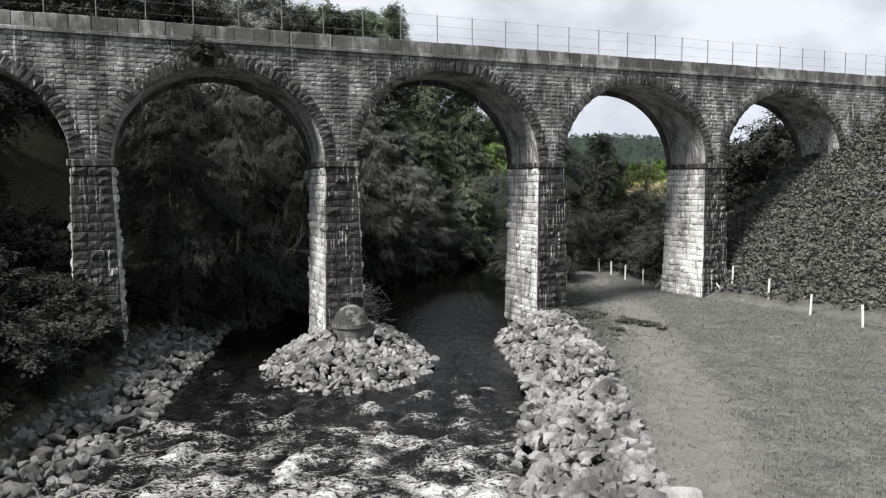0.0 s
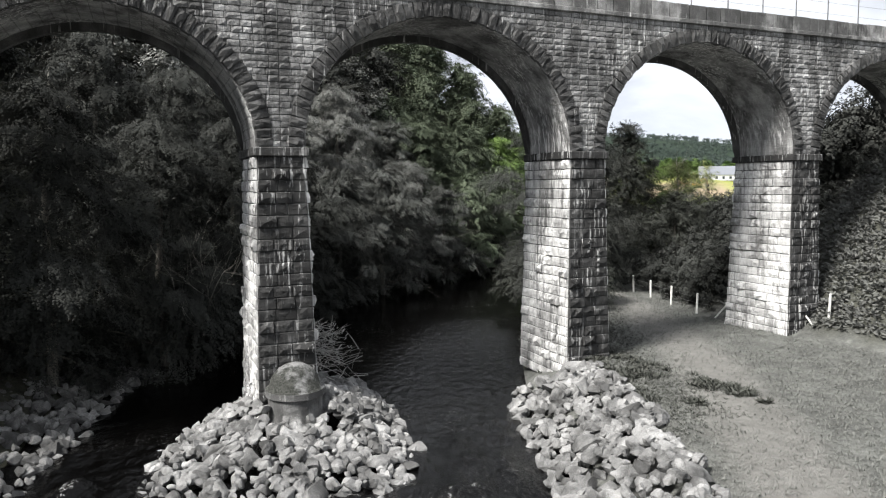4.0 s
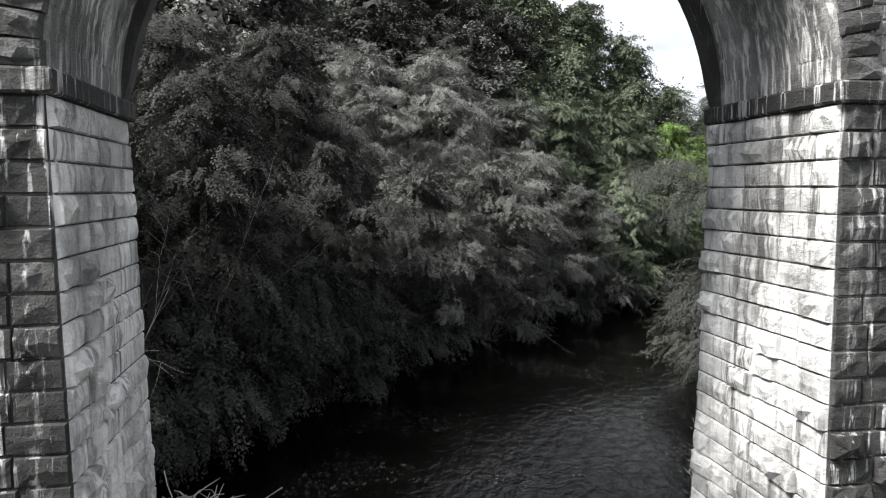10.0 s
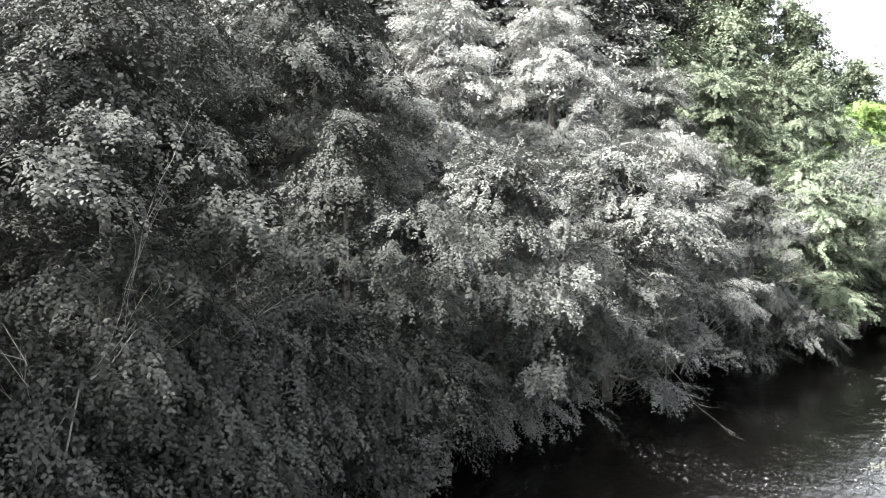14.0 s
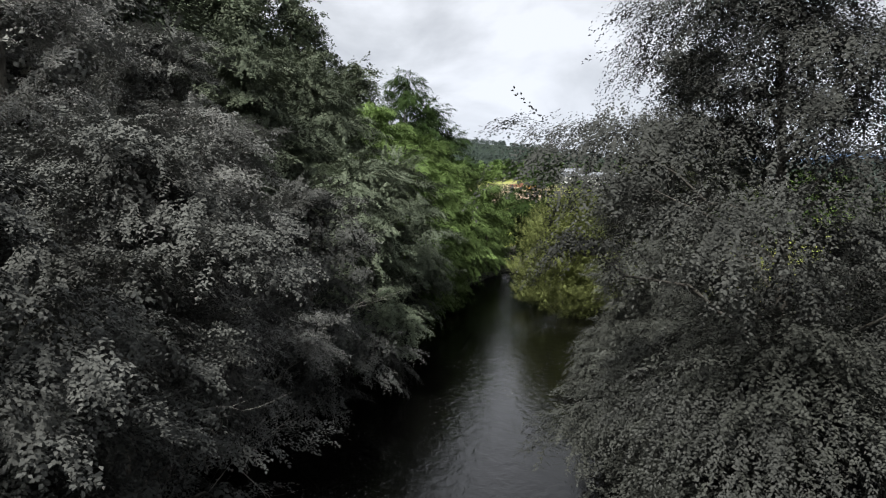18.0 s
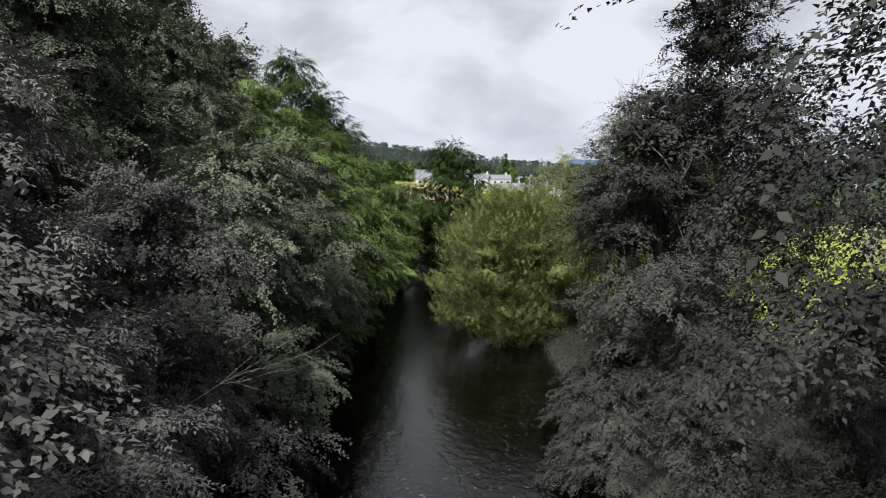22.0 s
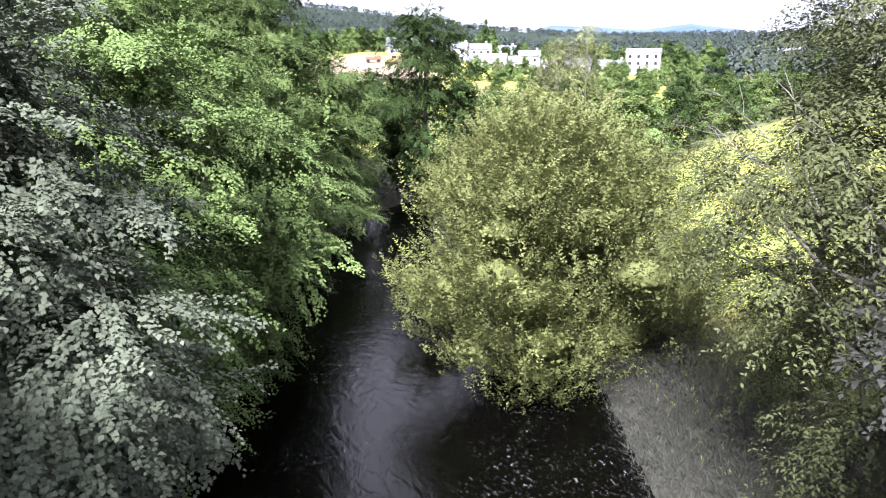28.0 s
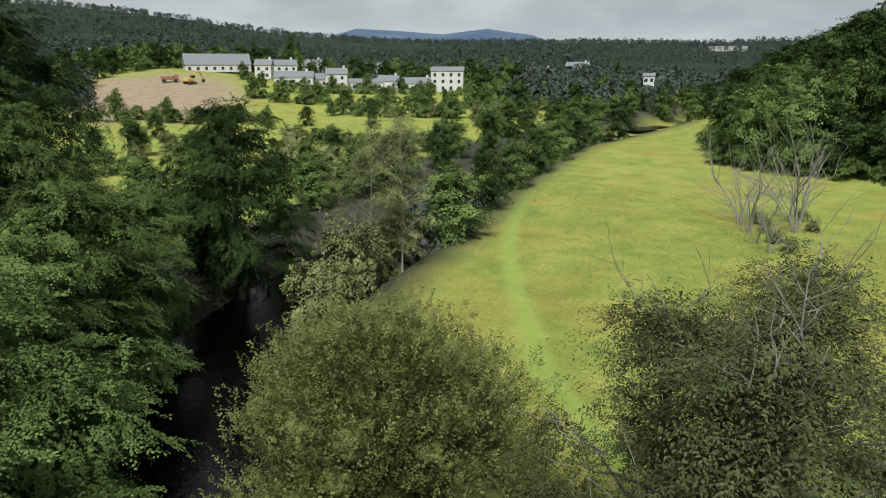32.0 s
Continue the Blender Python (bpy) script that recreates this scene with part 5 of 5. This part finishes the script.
# wood beyond the meadow
scatter(HR, 114, 200, 70, 178, 6.6, lambda x, y, q: q["onr"] and q["s"] > -1.5 and q["s"] < 60 and q["dr"] > 4, lambda x, y, q: plant(HR.choice(woodg), x, y, HR.uniform(0, 6), HR.uniform(0.85, 1.2)))

scatter(HR, 100, 150, 90, 172, 3.4, lambda x, y, q: q["onr"] and -4.5 < q["s"] < 2 and q["dr"] > 4, lambda x, y, q: plant(shrub[1], x, y, HR.uniform(0, 6), HR.uniform(0.8, 1.5), HR.uniform(1.0, 1.9)))

# ---------------------------------------------------------------- fence along the meadow
FENCE = [(26.6, 31), (25.4, 35.6), (24.4, 41.0), (23.4, 45.0), (22.3, 48.5), (21.1, 51.7), (19.9, 52.6), None, (17.9, 57.1), (16.7, 59.3), (16.0, 62.3), (15.6, 65.8), (15.2, 69.0)]


def build_fence():
    rng = random.Random(12)
    fence = tagged(new("post_fence"), "wire fence on pale weathered wooden posts", "fence")
    fence.location = (20.6, 51.2, height(20.6, 51.2))
    base = Vector(fence.location)

    def post(x, y, lean=0.0, strut=None):
        z = height(x, y)
        bm = bmesh.new()
        bmesh.ops.create_cone(bm, cap_ends=True, segments=8, radius1=0.075, radius2=0.07, depth=1.75, matrix=Matrix.Translation((0, 0, 0.45)))
        ob = part("post", bm, POST, fence)
        ob.location = Vector((x, y, z)) - base
        ob.rotation_euler = (rng.uniform(-0.06, 0.06), rng.uniform(-0.06, 0.06) + lean, 0)
        if strut:
            bm = bmesh.new()
            d = Vector((strut[0], strut[1], -1.0))
            m = Matrix.Translation(Vector((0, 0, 1.1)) + d * 0.5) @ d.to_track_quat("Z", "Y").to_matrix().to_4x4()
            bmesh.ops.create_cone(bm, cap_ends=True, segments=7, radius1=0.05, radius2=0.05, depth=d.length * 1.05, matrix=m)
            s = part("strut", bm, POST, fence, "slanting wooden strut")
            s.location = Vector((x, y, z)) - base
        return Vector((x, y, z)) - base

    run, last = [], None
    for i, p in enumerate(FENCE):
        if p is None:
            last = None
            continue
        strut = (0.5, -0.75) if i == 6 else ((-0.75, 0.2) if i == 8 else None)
        q = post(*p, strut=strut)
        if last is not None:
            for hgt in (0.35, 0.7, 1.05):
                v, f = tube([last + Vector((0, 0, hgt)), (last + q) / 2 + Vector((0, 0, hgt - 0.03)), q + Vector((0, 0, hgt))], [0.006] * 3, 4)
                mesh_object("wire", v, f, WIRE, fence)
        last = q


build_fence()


def build_rail_fence():
    """Tall thin mesh-fence posts along both edges of the viaduct's deck."""
    f = tagged(new("deck_fence"), "tall thin steel fence on the viaduct parapet", "fence")
    f.matrix_world = BRIDGE @ Matrix.Translation((0, 0.5, TOP - 0.3))
    me = None
    for k in range(40):
        bm = bmesh.new()
        x = -36 + 2.35 * k
        if me is None:
            box(bm, (-0.022, -0.022, 0), (0.022, 0.022, 2.05))
            ob = part("fence_post", bm, WIRE, f)
            me = ob.data
        else:
            bm.free()
            ob = new("fence_post", me)
            ob.parent = f
        ob.location = (x, 0, 0)
    for z in (0.8, 1.4, 2.0):
        v, fc = tube([(-36, 0, z), (20, 0, z - 0.01), (36 + 20, 0, z)], [0.007] * 3, 4)
        mesh_object("wire", v, fc, WIRE, f)


build_rail_fence()


def build_driftwood():
    """Flood-borne heap of sticks caught behind the island pier."""
    rng = random.Random(31)
    heap = tagged(new("driftwood_heap"), "tangled heap of pale flood-borne sticks on the boulders", "driftwood")
    c = BRIDGE @ Vector((2.0, 3.2, 2.9))
    heap.location = c
    for k in range(290):
        a, e = rng.uniform(0, 2 * pi), rng.gauss(0.05, 0.3)
        L = rng.uniform(0.5, 1.5)
        p = Vector((rng.gauss(0, 0.75), rng.gauss(0, 0.95), rng.uniform(-1.1, 0.75)))
        p.z -= 0.35 * (p.x ** 2 + p.y ** 2)
        d = Vector((cos(a) * cos(e), sin(a) * cos(e), sin(e)))
        v, f = tube(limb_path(rng, p - d * L / 2, p + d * L / 2, 4, 0, 0.16), [rng.uniform(0.007, 0.019)] * 3 + [0.005], 4)
        mesh_object("stick", v, f, DRIFT, heap)


build_driftwood()

# ---------------------------------------------------------------- ground cover


def keep_points(rng, n, x0, x1, y0, y1, test):
    X, Y = rng.uniform(x0, x1, n), rng.uniform(y0, y1, n)
    L = lay(X, Y)
    k = test(X, Y, L)
    return X[k], Y[k], L["z"][k], {q: v[k] for q, v in L.items()}


def fronds(rng, X, Y, Z, per, size, upness, ratio, lift=0.0, toss=0.2):
    n = len(X)
    P = np.repeat(np.stack([X, Y, Z + lift], 1), per, 0)
    a = rng.uniform(0, 2 * pi, n * per)
    e = rng.normal(upness, 0.3, n * per)
    A = np.stack([np.cos(a) * np.cos(e), np.sin(a) * np.cos(e), np.sin(e)], 1)
    P = P + np.stack([np.cos(a), np.sin(a), 0 * a], 1) * size * 0.1
    U = unit(np.array([0, 0, 1.0]) + rng.normal(0, toss, (n * per, 3)))
    L = size * rng.uniform(0.5, 1.4, n * per)
    return leaves(P, A, U, L, L * ratio)


def grass_mat(name, a, b):
    k = Mat(name, 0.8, spec=0.15)
    k.color(k.mix(k.island(), a, b))
    return k.m


GRASS_GREY = grass_mat("pale_grass_blade", (0.10, 0.102, 0.095), (0.17, 0.173, 0.16))
GRASS_GREEN = grass_mat("green_grass_blade", (0.115, 0.152, 0.038), (0.225, 0.245, 0.068))
GRASS_DULL = grass_mat("dull_bank_grass", (0.03, 0.032, 0.026), (0.066, 0.07, 0.058))
WEED = grass_mat("dark_weed_leaf", (0.035, 0.037, 0.032), (0.085, 0.088, 0.078))


def vxy(X, Y):
    return (X - OX) * VX + (Y - OY) * VY


def ground_cover():
    rng = np.random.default_rng(9)
    track = lambda X, Y: dist_poly(X, Y, TRACK)[0]
    # bracken on the railway bank
    X, Y, Z, _ = keep_points(rng, 165000, 15, 96, 20, 110, lambda X, Y, L: L["onr"] & (L["bank"] > 1.9) & (L["z"] < 17.6) & ((vxy(X, Y) < -0.3) | (vxy(X, Y) > DEPTH + 0.4) | (X < 34)))
    v, f = fronds(rng, X, Y, Z, 6, 0.28, 0.5, 0.45, 0.2, 0.9)
    tagged(mesh_object("bracken", v, f, BRACKEN), "dense bracken covering the railway bank", "bracken", kind="stuff")
    # meadow grass near the viaduct
    X, Y, Z, L = keep_points(rng, 130000, 4, 34, 12, 98, lambda X, Y, L: L["onr"] & (L["bank"] < 2.4) & (L["dr"] > 3.6) & (Y + 0.25 * X < 105) & (track(X, Y) > 0.7 + rng.normal(0, 0.9, X.shape)))
    v, f = fronds(rng, X, Y, Z, 4, 0.15, 0.7, 0.12)
    tagged(mesh_object("meadow_grass", v, f, GRASS_GREY), "short pale rough meadow grass", "grass", kind="stuff")
    # rank weeds by the rip-rap and the pier
    X, Y, Z, L = keep_points(rng, 26000, 3, 14, 36, 66, lambda X, Y, L: L["onr"] & (L["dr"] > 2.6) & (L["dr"] < 4.6 + rng.normal(0, 0.8, X.shape) + 1.5 * (Y > 38)))
    v, f = fronds(rng, X, Y, Z, 5, 0.10, 0.7, 0.25)
    # ragged weed clumps on the bank beside the pier
    cx, cy, cr = rng.uniform(7, 12.5, 46), rng.uniform(39.5, 48.5, 46), rng.uniform(0.2, 0.75, 46)
    X, Y, Z, L = keep_points(rng, 16000, 6.5, 13.5, 38, 50, lambda X, Y, L: L["onr"] & (L["dr"] > 3.0) & (X + 0.5 * (Y - 44) < 11.0) & ((np.hypot(X[:, None] - cx, Y[:, None] - cy) < cr * rng.uniform(0.3, 1.2, (len(X), 1))).any(1)))
    v2, f2 = fronds(rng, X, Y, Z, 5, 0.2, 0.6, 0.28)
    v, f = join([(v, f), (v2, f2)])
    tagged(mesh_object("bank_weeds", v, f, WEED), "rank dark weeds at the top of the bank", "weeds", kind="stuff")
    # green meadow
    X, Y, Z, L = keep_points(rng, 90000, 14, 90, 72, 160, lambda X, Y, L: L["onr"] & (L["bank"] < 2.0) & (L["dr"] > 2.0) & (track(X, Y) > 1.0) & (Y + 0.25 * X > 104))
    v, f = fronds(rng, X, Y, Z, 3, 0.17, 0.9, 0.1)
    tagged(mesh_object("meadow_grass", v, f, GRASS_GREEN), "yellow-green meadow grass", "grass", kind="stuff")
    # undergrowth at the foot of the wooded bank
    X, Y, Z, L = keep_points(rng, 60000, -40, 34, 10, 150, lambda X, Y, L: L["onl"] & (L["dl"] > 0.4) & (L["dl"] < np.where(Y < 50, 24, 7)) & ((Y > 46) | (L["dl"] > 3.5)))
    v, f = fronds(rng, X, Y, Z, 6, 0.3, 0.5, 0.35)
    tagged(mesh_object("undergrowth", v, f, WEED), "dark undergrowth along the wooded bank", "undergrowth", kind="stuff")
    X, Y, Z, L = keep_points(rng, 30000, 5, 32, 48, 130, lambda X, Y, L: L["onr"] & (L["dr"] > 0.3) & (L["dr"] < 2.6) & ((Y < 84) | (Y > 112)))
    v, f = fronds(rng, X, Y, Z, 5, 0.22, 0.7, 0.25)
    tagged(mesh_object("bank_grass", v, f, WEED), "long rank grass at the water's edge", "grass", kind="stuff")
    X, Y, Z, L = keep_points(rng, 90000, 11, 30, 80, 112, lambda X, Y, L: L["onr"] & (L["dr"] > 0.1) & (L["dr"] < 4.5 + rng.normal(0, 1.2, X.shape)))
    v, f = fronds(rng, X, Y, Z, 5, 0.24, 0.75, 0.06)
    tagged(mesh_object("bank_grass", v, f, GRASS_DULL), "tall pale grass on the low bank by the willow", "grass", kind="stuff")


ground_cover()


def far_woods():
    """Woods on the far slopes: rough crowns of large leaf clumps."""
    rng = np.random.default_rng(15)
    P = np.array([10.0, 91.0])
    n = 17000
    R = 240 + 2100 * rng.random(n) ** 1.5
    az = rng.uniform(-14, 80, n)
    X, Y = P[0] + R * np.sin(np.radians(az)), P[1] + R * np.cos(np.radians(az))
    L = lay(X, Y)
    town = (az > 16) & (az < 47) & (R < 400)
    clear = np.sin(X * 0.011 + 2) + np.sin(Y * 0.013 + X * 0.006) > 1.15
    k = ~town & ~clear & ~L["water"] & (L["dl"] > 6) & (L["dr"] > 6)
    X, Y, Z, R = X[k], Y[k], L["z"][k], R[k]
    per = 38
    m = len(X)
    h = rng.uniform(3, 6.5, m) * (1 + 0.5 * rng.random(m) ** 3)
    C = np.repeat(np.stack([X, Y, Z], 1), per, 0)
    H = np.repeat(h, per)
    D = unit(rng.normal(0, 1, (m * per, 3)) + np.array([0, 0, 0.5]))
    Q = C + D * np.stack([H * 0.42, H * 0.42, H * 0.5], 1) + np.stack([0 * H, 0 * H, H * 0.5], 1)
    A = unit(np.cross(D, rng.normal(0, 1, D.shape)) + np.array([0, 0, -0.3]))
    v, f = leaves(Q - A * H[:, None] * 0.14, A, D, H * 0.22, H * 0.2)
    tagged(mesh_object("far_woods", v, f, LEAF_FAR_HAZE), "dark mixed woods on the distant slopes", "woods", kind="stuff")


far_woods()

# ---------------------------------------------------------------- the village
P0 = Vector((10.03, 90.92, 0))


def bearing(az, r):
    x, y = P0.x + r * sin(radians(az)), P0.y + r * cos(radians(az))
    return x, y


def house(az, r, w, d, storeys, turn, roof=2.6, wall=RENDER_WHITE, label="white rendered house with a slate roof", chimney=True, z=None):
    x, y = bearing(az, r)
    h = tagged(new("house"), label, "house", "village houses")
    h.location = (x, y, (height(x, y) if z is None else z) - 0.2)
    h.rotation_euler = (0, 0, radians(-az + turn))
    eaves = storeys * 2.7 + 0.4
    bm = bmesh.new()
    box(bm, (-w / 2, -d / 2, 0), (w / 2, d / 2, eaves))
    part("wall", bm, wall, h)
    bm = bmesh.new()
    o = 0.35
    a = [bm.verts.new(p) for p in ((-w / 2 - o, -d / 2 - o, eaves), (w / 2 + o, -d / 2 - o, eaves), (w / 2 + o, d / 2 + o, eaves), (-w / 2 - o, d / 2 + o, eaves),
                                   (-w / 2 - o, 0, eaves + roof), (w / 2 + o, 0, eaves + roof))]
    for q in ((0, 1, 5, 4), (2, 3, 4, 5), (0, 4, 3), (1, 2, 5), (3, 2, 1, 0)):
        bm.faces.new([a[i] for i in q])
    rf = part("roof", bm, ROOF_GREY, h)
    if chimney:
        bm = bmesh.new()
        box(bm, (w * 0.3, -0.5, eaves + roof * 0.5), (w * 0.3 + 0.9, 0.5, eaves + roof + 1.0))
        part("chimney", bm, wall, rf)
    n = max(2, int(w / 3.2))
    for s in range(storeys):
        for k in range(n):
            bm = bmesh.new()
            cx = -w / 2 + w * (k + 0.5) / n
            box(bm, (cx - 0.6, -d / 2 - 0.05, 0.9 + 2.7 * s), (cx + 0.6, -d / 2 + 0.1, 2.2 + 2.7 * s))
            part("window", bm, GLASS_DARK, h)
    return h


house(24.6, 345, 28, 10, 1, 8, 4.8, label="long low white building with a grey slate roof", chimney=False)
house(28.0, 335, 7, 8, 2, -10)
house(29.3, 350, 13, 9, 2, 5)
house(30.2, 318, 16, 9, 1, -6, label="white single-storey building with slate roof")
house(32.0, 325, 13, 8, 1, 10)
house(33.4, 322, 9, 8, 2, 0)
house(35.6, 315, 14, 12, 1, 5, 1.6, label="low white shed roofed in grey", chimney=False)
house(37.4, 330, 9, 8, 1, -5)
house(39.4, 318, 17, 9, 1, 4)
house(42.0, 312, 13.5, 9, 3, -4, 1.8, label="square three-storey white building", chimney=False)
house(57.3, 300, 4.2, 4.2, 3, 0, 1.2, label="narrow white tower house among trees", chimney=False)
house(62.6, 900, 42, 12, 1, 0, 2.5, label="long pale shed on the far ridge", chimney=False)
house(12.4 + 4, 520, 14, 9, 1, 0)
house(49.0, 430, 18, 9, 1, 6)
house(52.0, 470, 14, 9, 2, -6)
house(36.5, 410, 12, 9, 2, 8)
house(31.5, 410, 12, 9, 2, 12)

YELLOW = plain_mat("digger_paint", (0.5, 0.31, 0.1), 0.6)
RED = plain_mat("red_paint", (0.26, 0.12, 0.085), 0.6)
BLACK = plain_mat("rubber_track", (0.03, 0.03, 0.03), 0.9)


def build_digger():
    x, y = bearing(22.6, 292)
    e = tagged(new("excavator"), "orange-yellow excavator on bare earth", "excavator")
    e.location = (x, y, height(x, y))
    e.rotation_euler = (0, 0, radians(20))
    for s in (-1, 1):
        bm = bmesh.new()
        box(bm, (-2.2, s * 1.2 - 0.35, 0), (2.2, s * 1.2 + 0.35, 0.95), 0.3)
        part("track", bm, BLACK, e)
    bm = bmesh.new()
    box(bm, (-2.4, -1.4, 1.0), (1.2, 1.4, 2.3), 0.2)
    part("body", bm, YELLOW, e)
    bm = bmesh.new()
    box(bm, (0.0, -1.4, 2.3), (1.6, -0.2, 3.3), 0.15)
    part("cab", bm, GLASS_DARK, e)
    for n, pts in (("boom", [(1.0, 0, 1.8), (3.4, 0, 4.6), (5.4, 0, 4.2)]), ("arm", [(5.4, 0, 4.3), (6.6, 0, 1.8)])):
        v, f = tube(pts, [0.3] * len(pts), 4)
        mesh_object(n, v, f, YELLOW, e)
    bm = bmesh.new()
    box(bm, (6.1, -0.6, 0.7), (7.3, 0.6, 1.8), 0.25)
    part("bucket", bm, BLACK, e)
    x, y = bearing(21.2, 296)
    t = tagged(new("dump_truck"), "red dumper beside the excavator on bare earth", "truck")
    t.location = (x, y, height(x, y))
    t.rotation_euler = (0, 0, radians(-15))
    bm = bmesh.new()
    box(bm, (-3, -1.2, 1.0), (1.4, 1.2, 2.4), 0.2)
    part("skip", bm, RED, t)
    bm = bmesh.new()
    box(bm, (1.6, -1.1, 0.9), (3.2, 1.1, 2.9), 0.2)
    part("cab", bm, RED, t)
    for wx in (-2.0, 2.2):
        for s in (-1, 1):
            bm = bmesh.new()
            bmesh.ops.create_cone(bm, cap_ends=True, segments=14, radius1=0.65, radius2=0.65, depth=0.5, matrix=Matrix.Translation((wx, s * 1.1, 0.65)) @ Matrix.Rotation(pi / 2, 4, "X"))
            part("wheel", bm, BLACK, t)


build_digger()
# village trees and hedges
VR = random.Random(5)
for az0, r0, az1, r1, n in ((27, 262, 46, 236, 30), (28, 292, 45, 292, 26), (33, 225, 47, 205, 18), (14, 215, 27, 205, 16), (14, 338, 27, 366, 26), (27, 366, 48, 350, 34), (44, 262, 56, 210, 22)):
    for k in range(n):
        f = (k + VR.uniform(-0.5, 0.5)) / n
        x, y = bearing(az0 + (az1 - az0) * f, r0 + (r1 - r0) * f + VR.uniform(-6, 6))
        q = lay(np.array([x]), np.array([y]))
        if q["water"][0] or min(q["dl"][0], q["dr"][0]) < 5:
            continue
        if k % 4 == 0 or r0 > 330:
            plant(hedge[k % 2], x, y, VR.uniform(0, 6), VR.uniform(0.4, 0.85) + 0.35 * (r0 > 330))
        else:
            plant(shrub[1 + (k % 5 == 0)], x, y, VR.uniform(0, 6), VR.uniform(0.8, 1.7))
for az, r, s in ((12, 260, 1.0), (14, 300, 1.1), (16.5, 318, 0.9), (17.5, 330, 1.0), (19, 335, 0.9), (26.4, 318, 0.7), (30.0, 372, 1.5), (28.2, 380, 1.2), (25, 385, 1.1), (33, 372, 1.0), (34.4, 335, 0.6), (38.4, 300, 0.6),
                 (40.6, 275, 0.7), (44.5, 260, 0.9), (45.7, 255, 0.8), (47.5, 240, 0.9), (49.5, 250, 0.8), (52, 240, 0.8), (54, 262, 1.0), (56, 250, 0.9), (58.5, 240, 1.0), (60.5, 236, 1.0), (61.5, 262, 1.1), (63, 220, 1.0), (37, 265, 0.5),
                 (34, 250, 0.5), (42.5, 230, 0.5), (23, 200, 0.45), (26, 205, 0.5), (18, 190, 0.5), (20, 170, 0.5), (28, 185, 0.55), (31, 190, 0.5), (36, 200, 0.6)):
    x, y = bearing(az, r)
    plant(VR.choice(hedge), x, y, VR.uniform(0, 6), s)


for az, r, q in ((30.0, 368, 1.5), (30.6, 372, 1.3), (27.2, 372, 1.1), (20.5, 352, 0.9), (14.6, 300, 1.2), (15.6, 306, 1.0), (55.0, 330, 1.0), (41.8, 238, 0.5)):
    x, y = bearing(az, r)
    plant(conifer, x, y, az, q, q, label="tall dark conifer behind the village houses")


def wall_plant():
    """Scrub rooted in the masonry above the left-hand arch."""
    w = copy_thing(shrub[0], BRIDGE @ Matrix.LocRotScale((-7.6, -0.25, 16.1), Euler((0.5, 0, 0)), (0.55, 0.32, 0.5)))
    w["label"] = "bush rooted in the viaduct wall above an arch"


wall_plant()


def pale_dead_tree():
    """Leafless forked tree standing pale against the dark wood."""
    rng = random.Random(8)
    x, y = -23.6, 58.0
    z = height(x, y)
    t = tagged(new("dead_tree"), "bare bleached tree with a crooked fork in the dark wood", "tree", "dead trees")
    t.location = (x, y, z)
    for name, pts, rad in (("trunk", [(0.2, 0, -0.3), (0.1, 0, (13.6 - z) * 0.5), (0, 0, 13.6 - z)], (0.2, 0.17, 0.14)),
                           ("limb", [(0, 0, 13.6 - z), (1.0, 0.2, 14.5 - z), (2.1, 0.0, 15.2 - z), (3.2, 0.1, 17.4 - z)], (0.13, 0.12, 0.09, 0.04)),
                           ("limb", [(0, 0, 13.6 - z), (-0.25, 0.1, 15.2 - z), (-0.2, 0.2, 17.0 - z)], (0.11, 0.08, 0.04)),
                           ("limb", [(2.1, 0, 15.2 - z), (2.4, -0.2, 17.0 - z), (2.6, -0.1, 18.6 - z)], (0.07, 0.05, 0.02))):
        v, f = tube([Vector(p) + Vector((rng.uniform(-0.05, 0.05), 0, 0)) for p in pts], rad, 7)
        mesh_object(name, v, f, BARK_PALE, t, smooth=True)


pale_dead_tree()
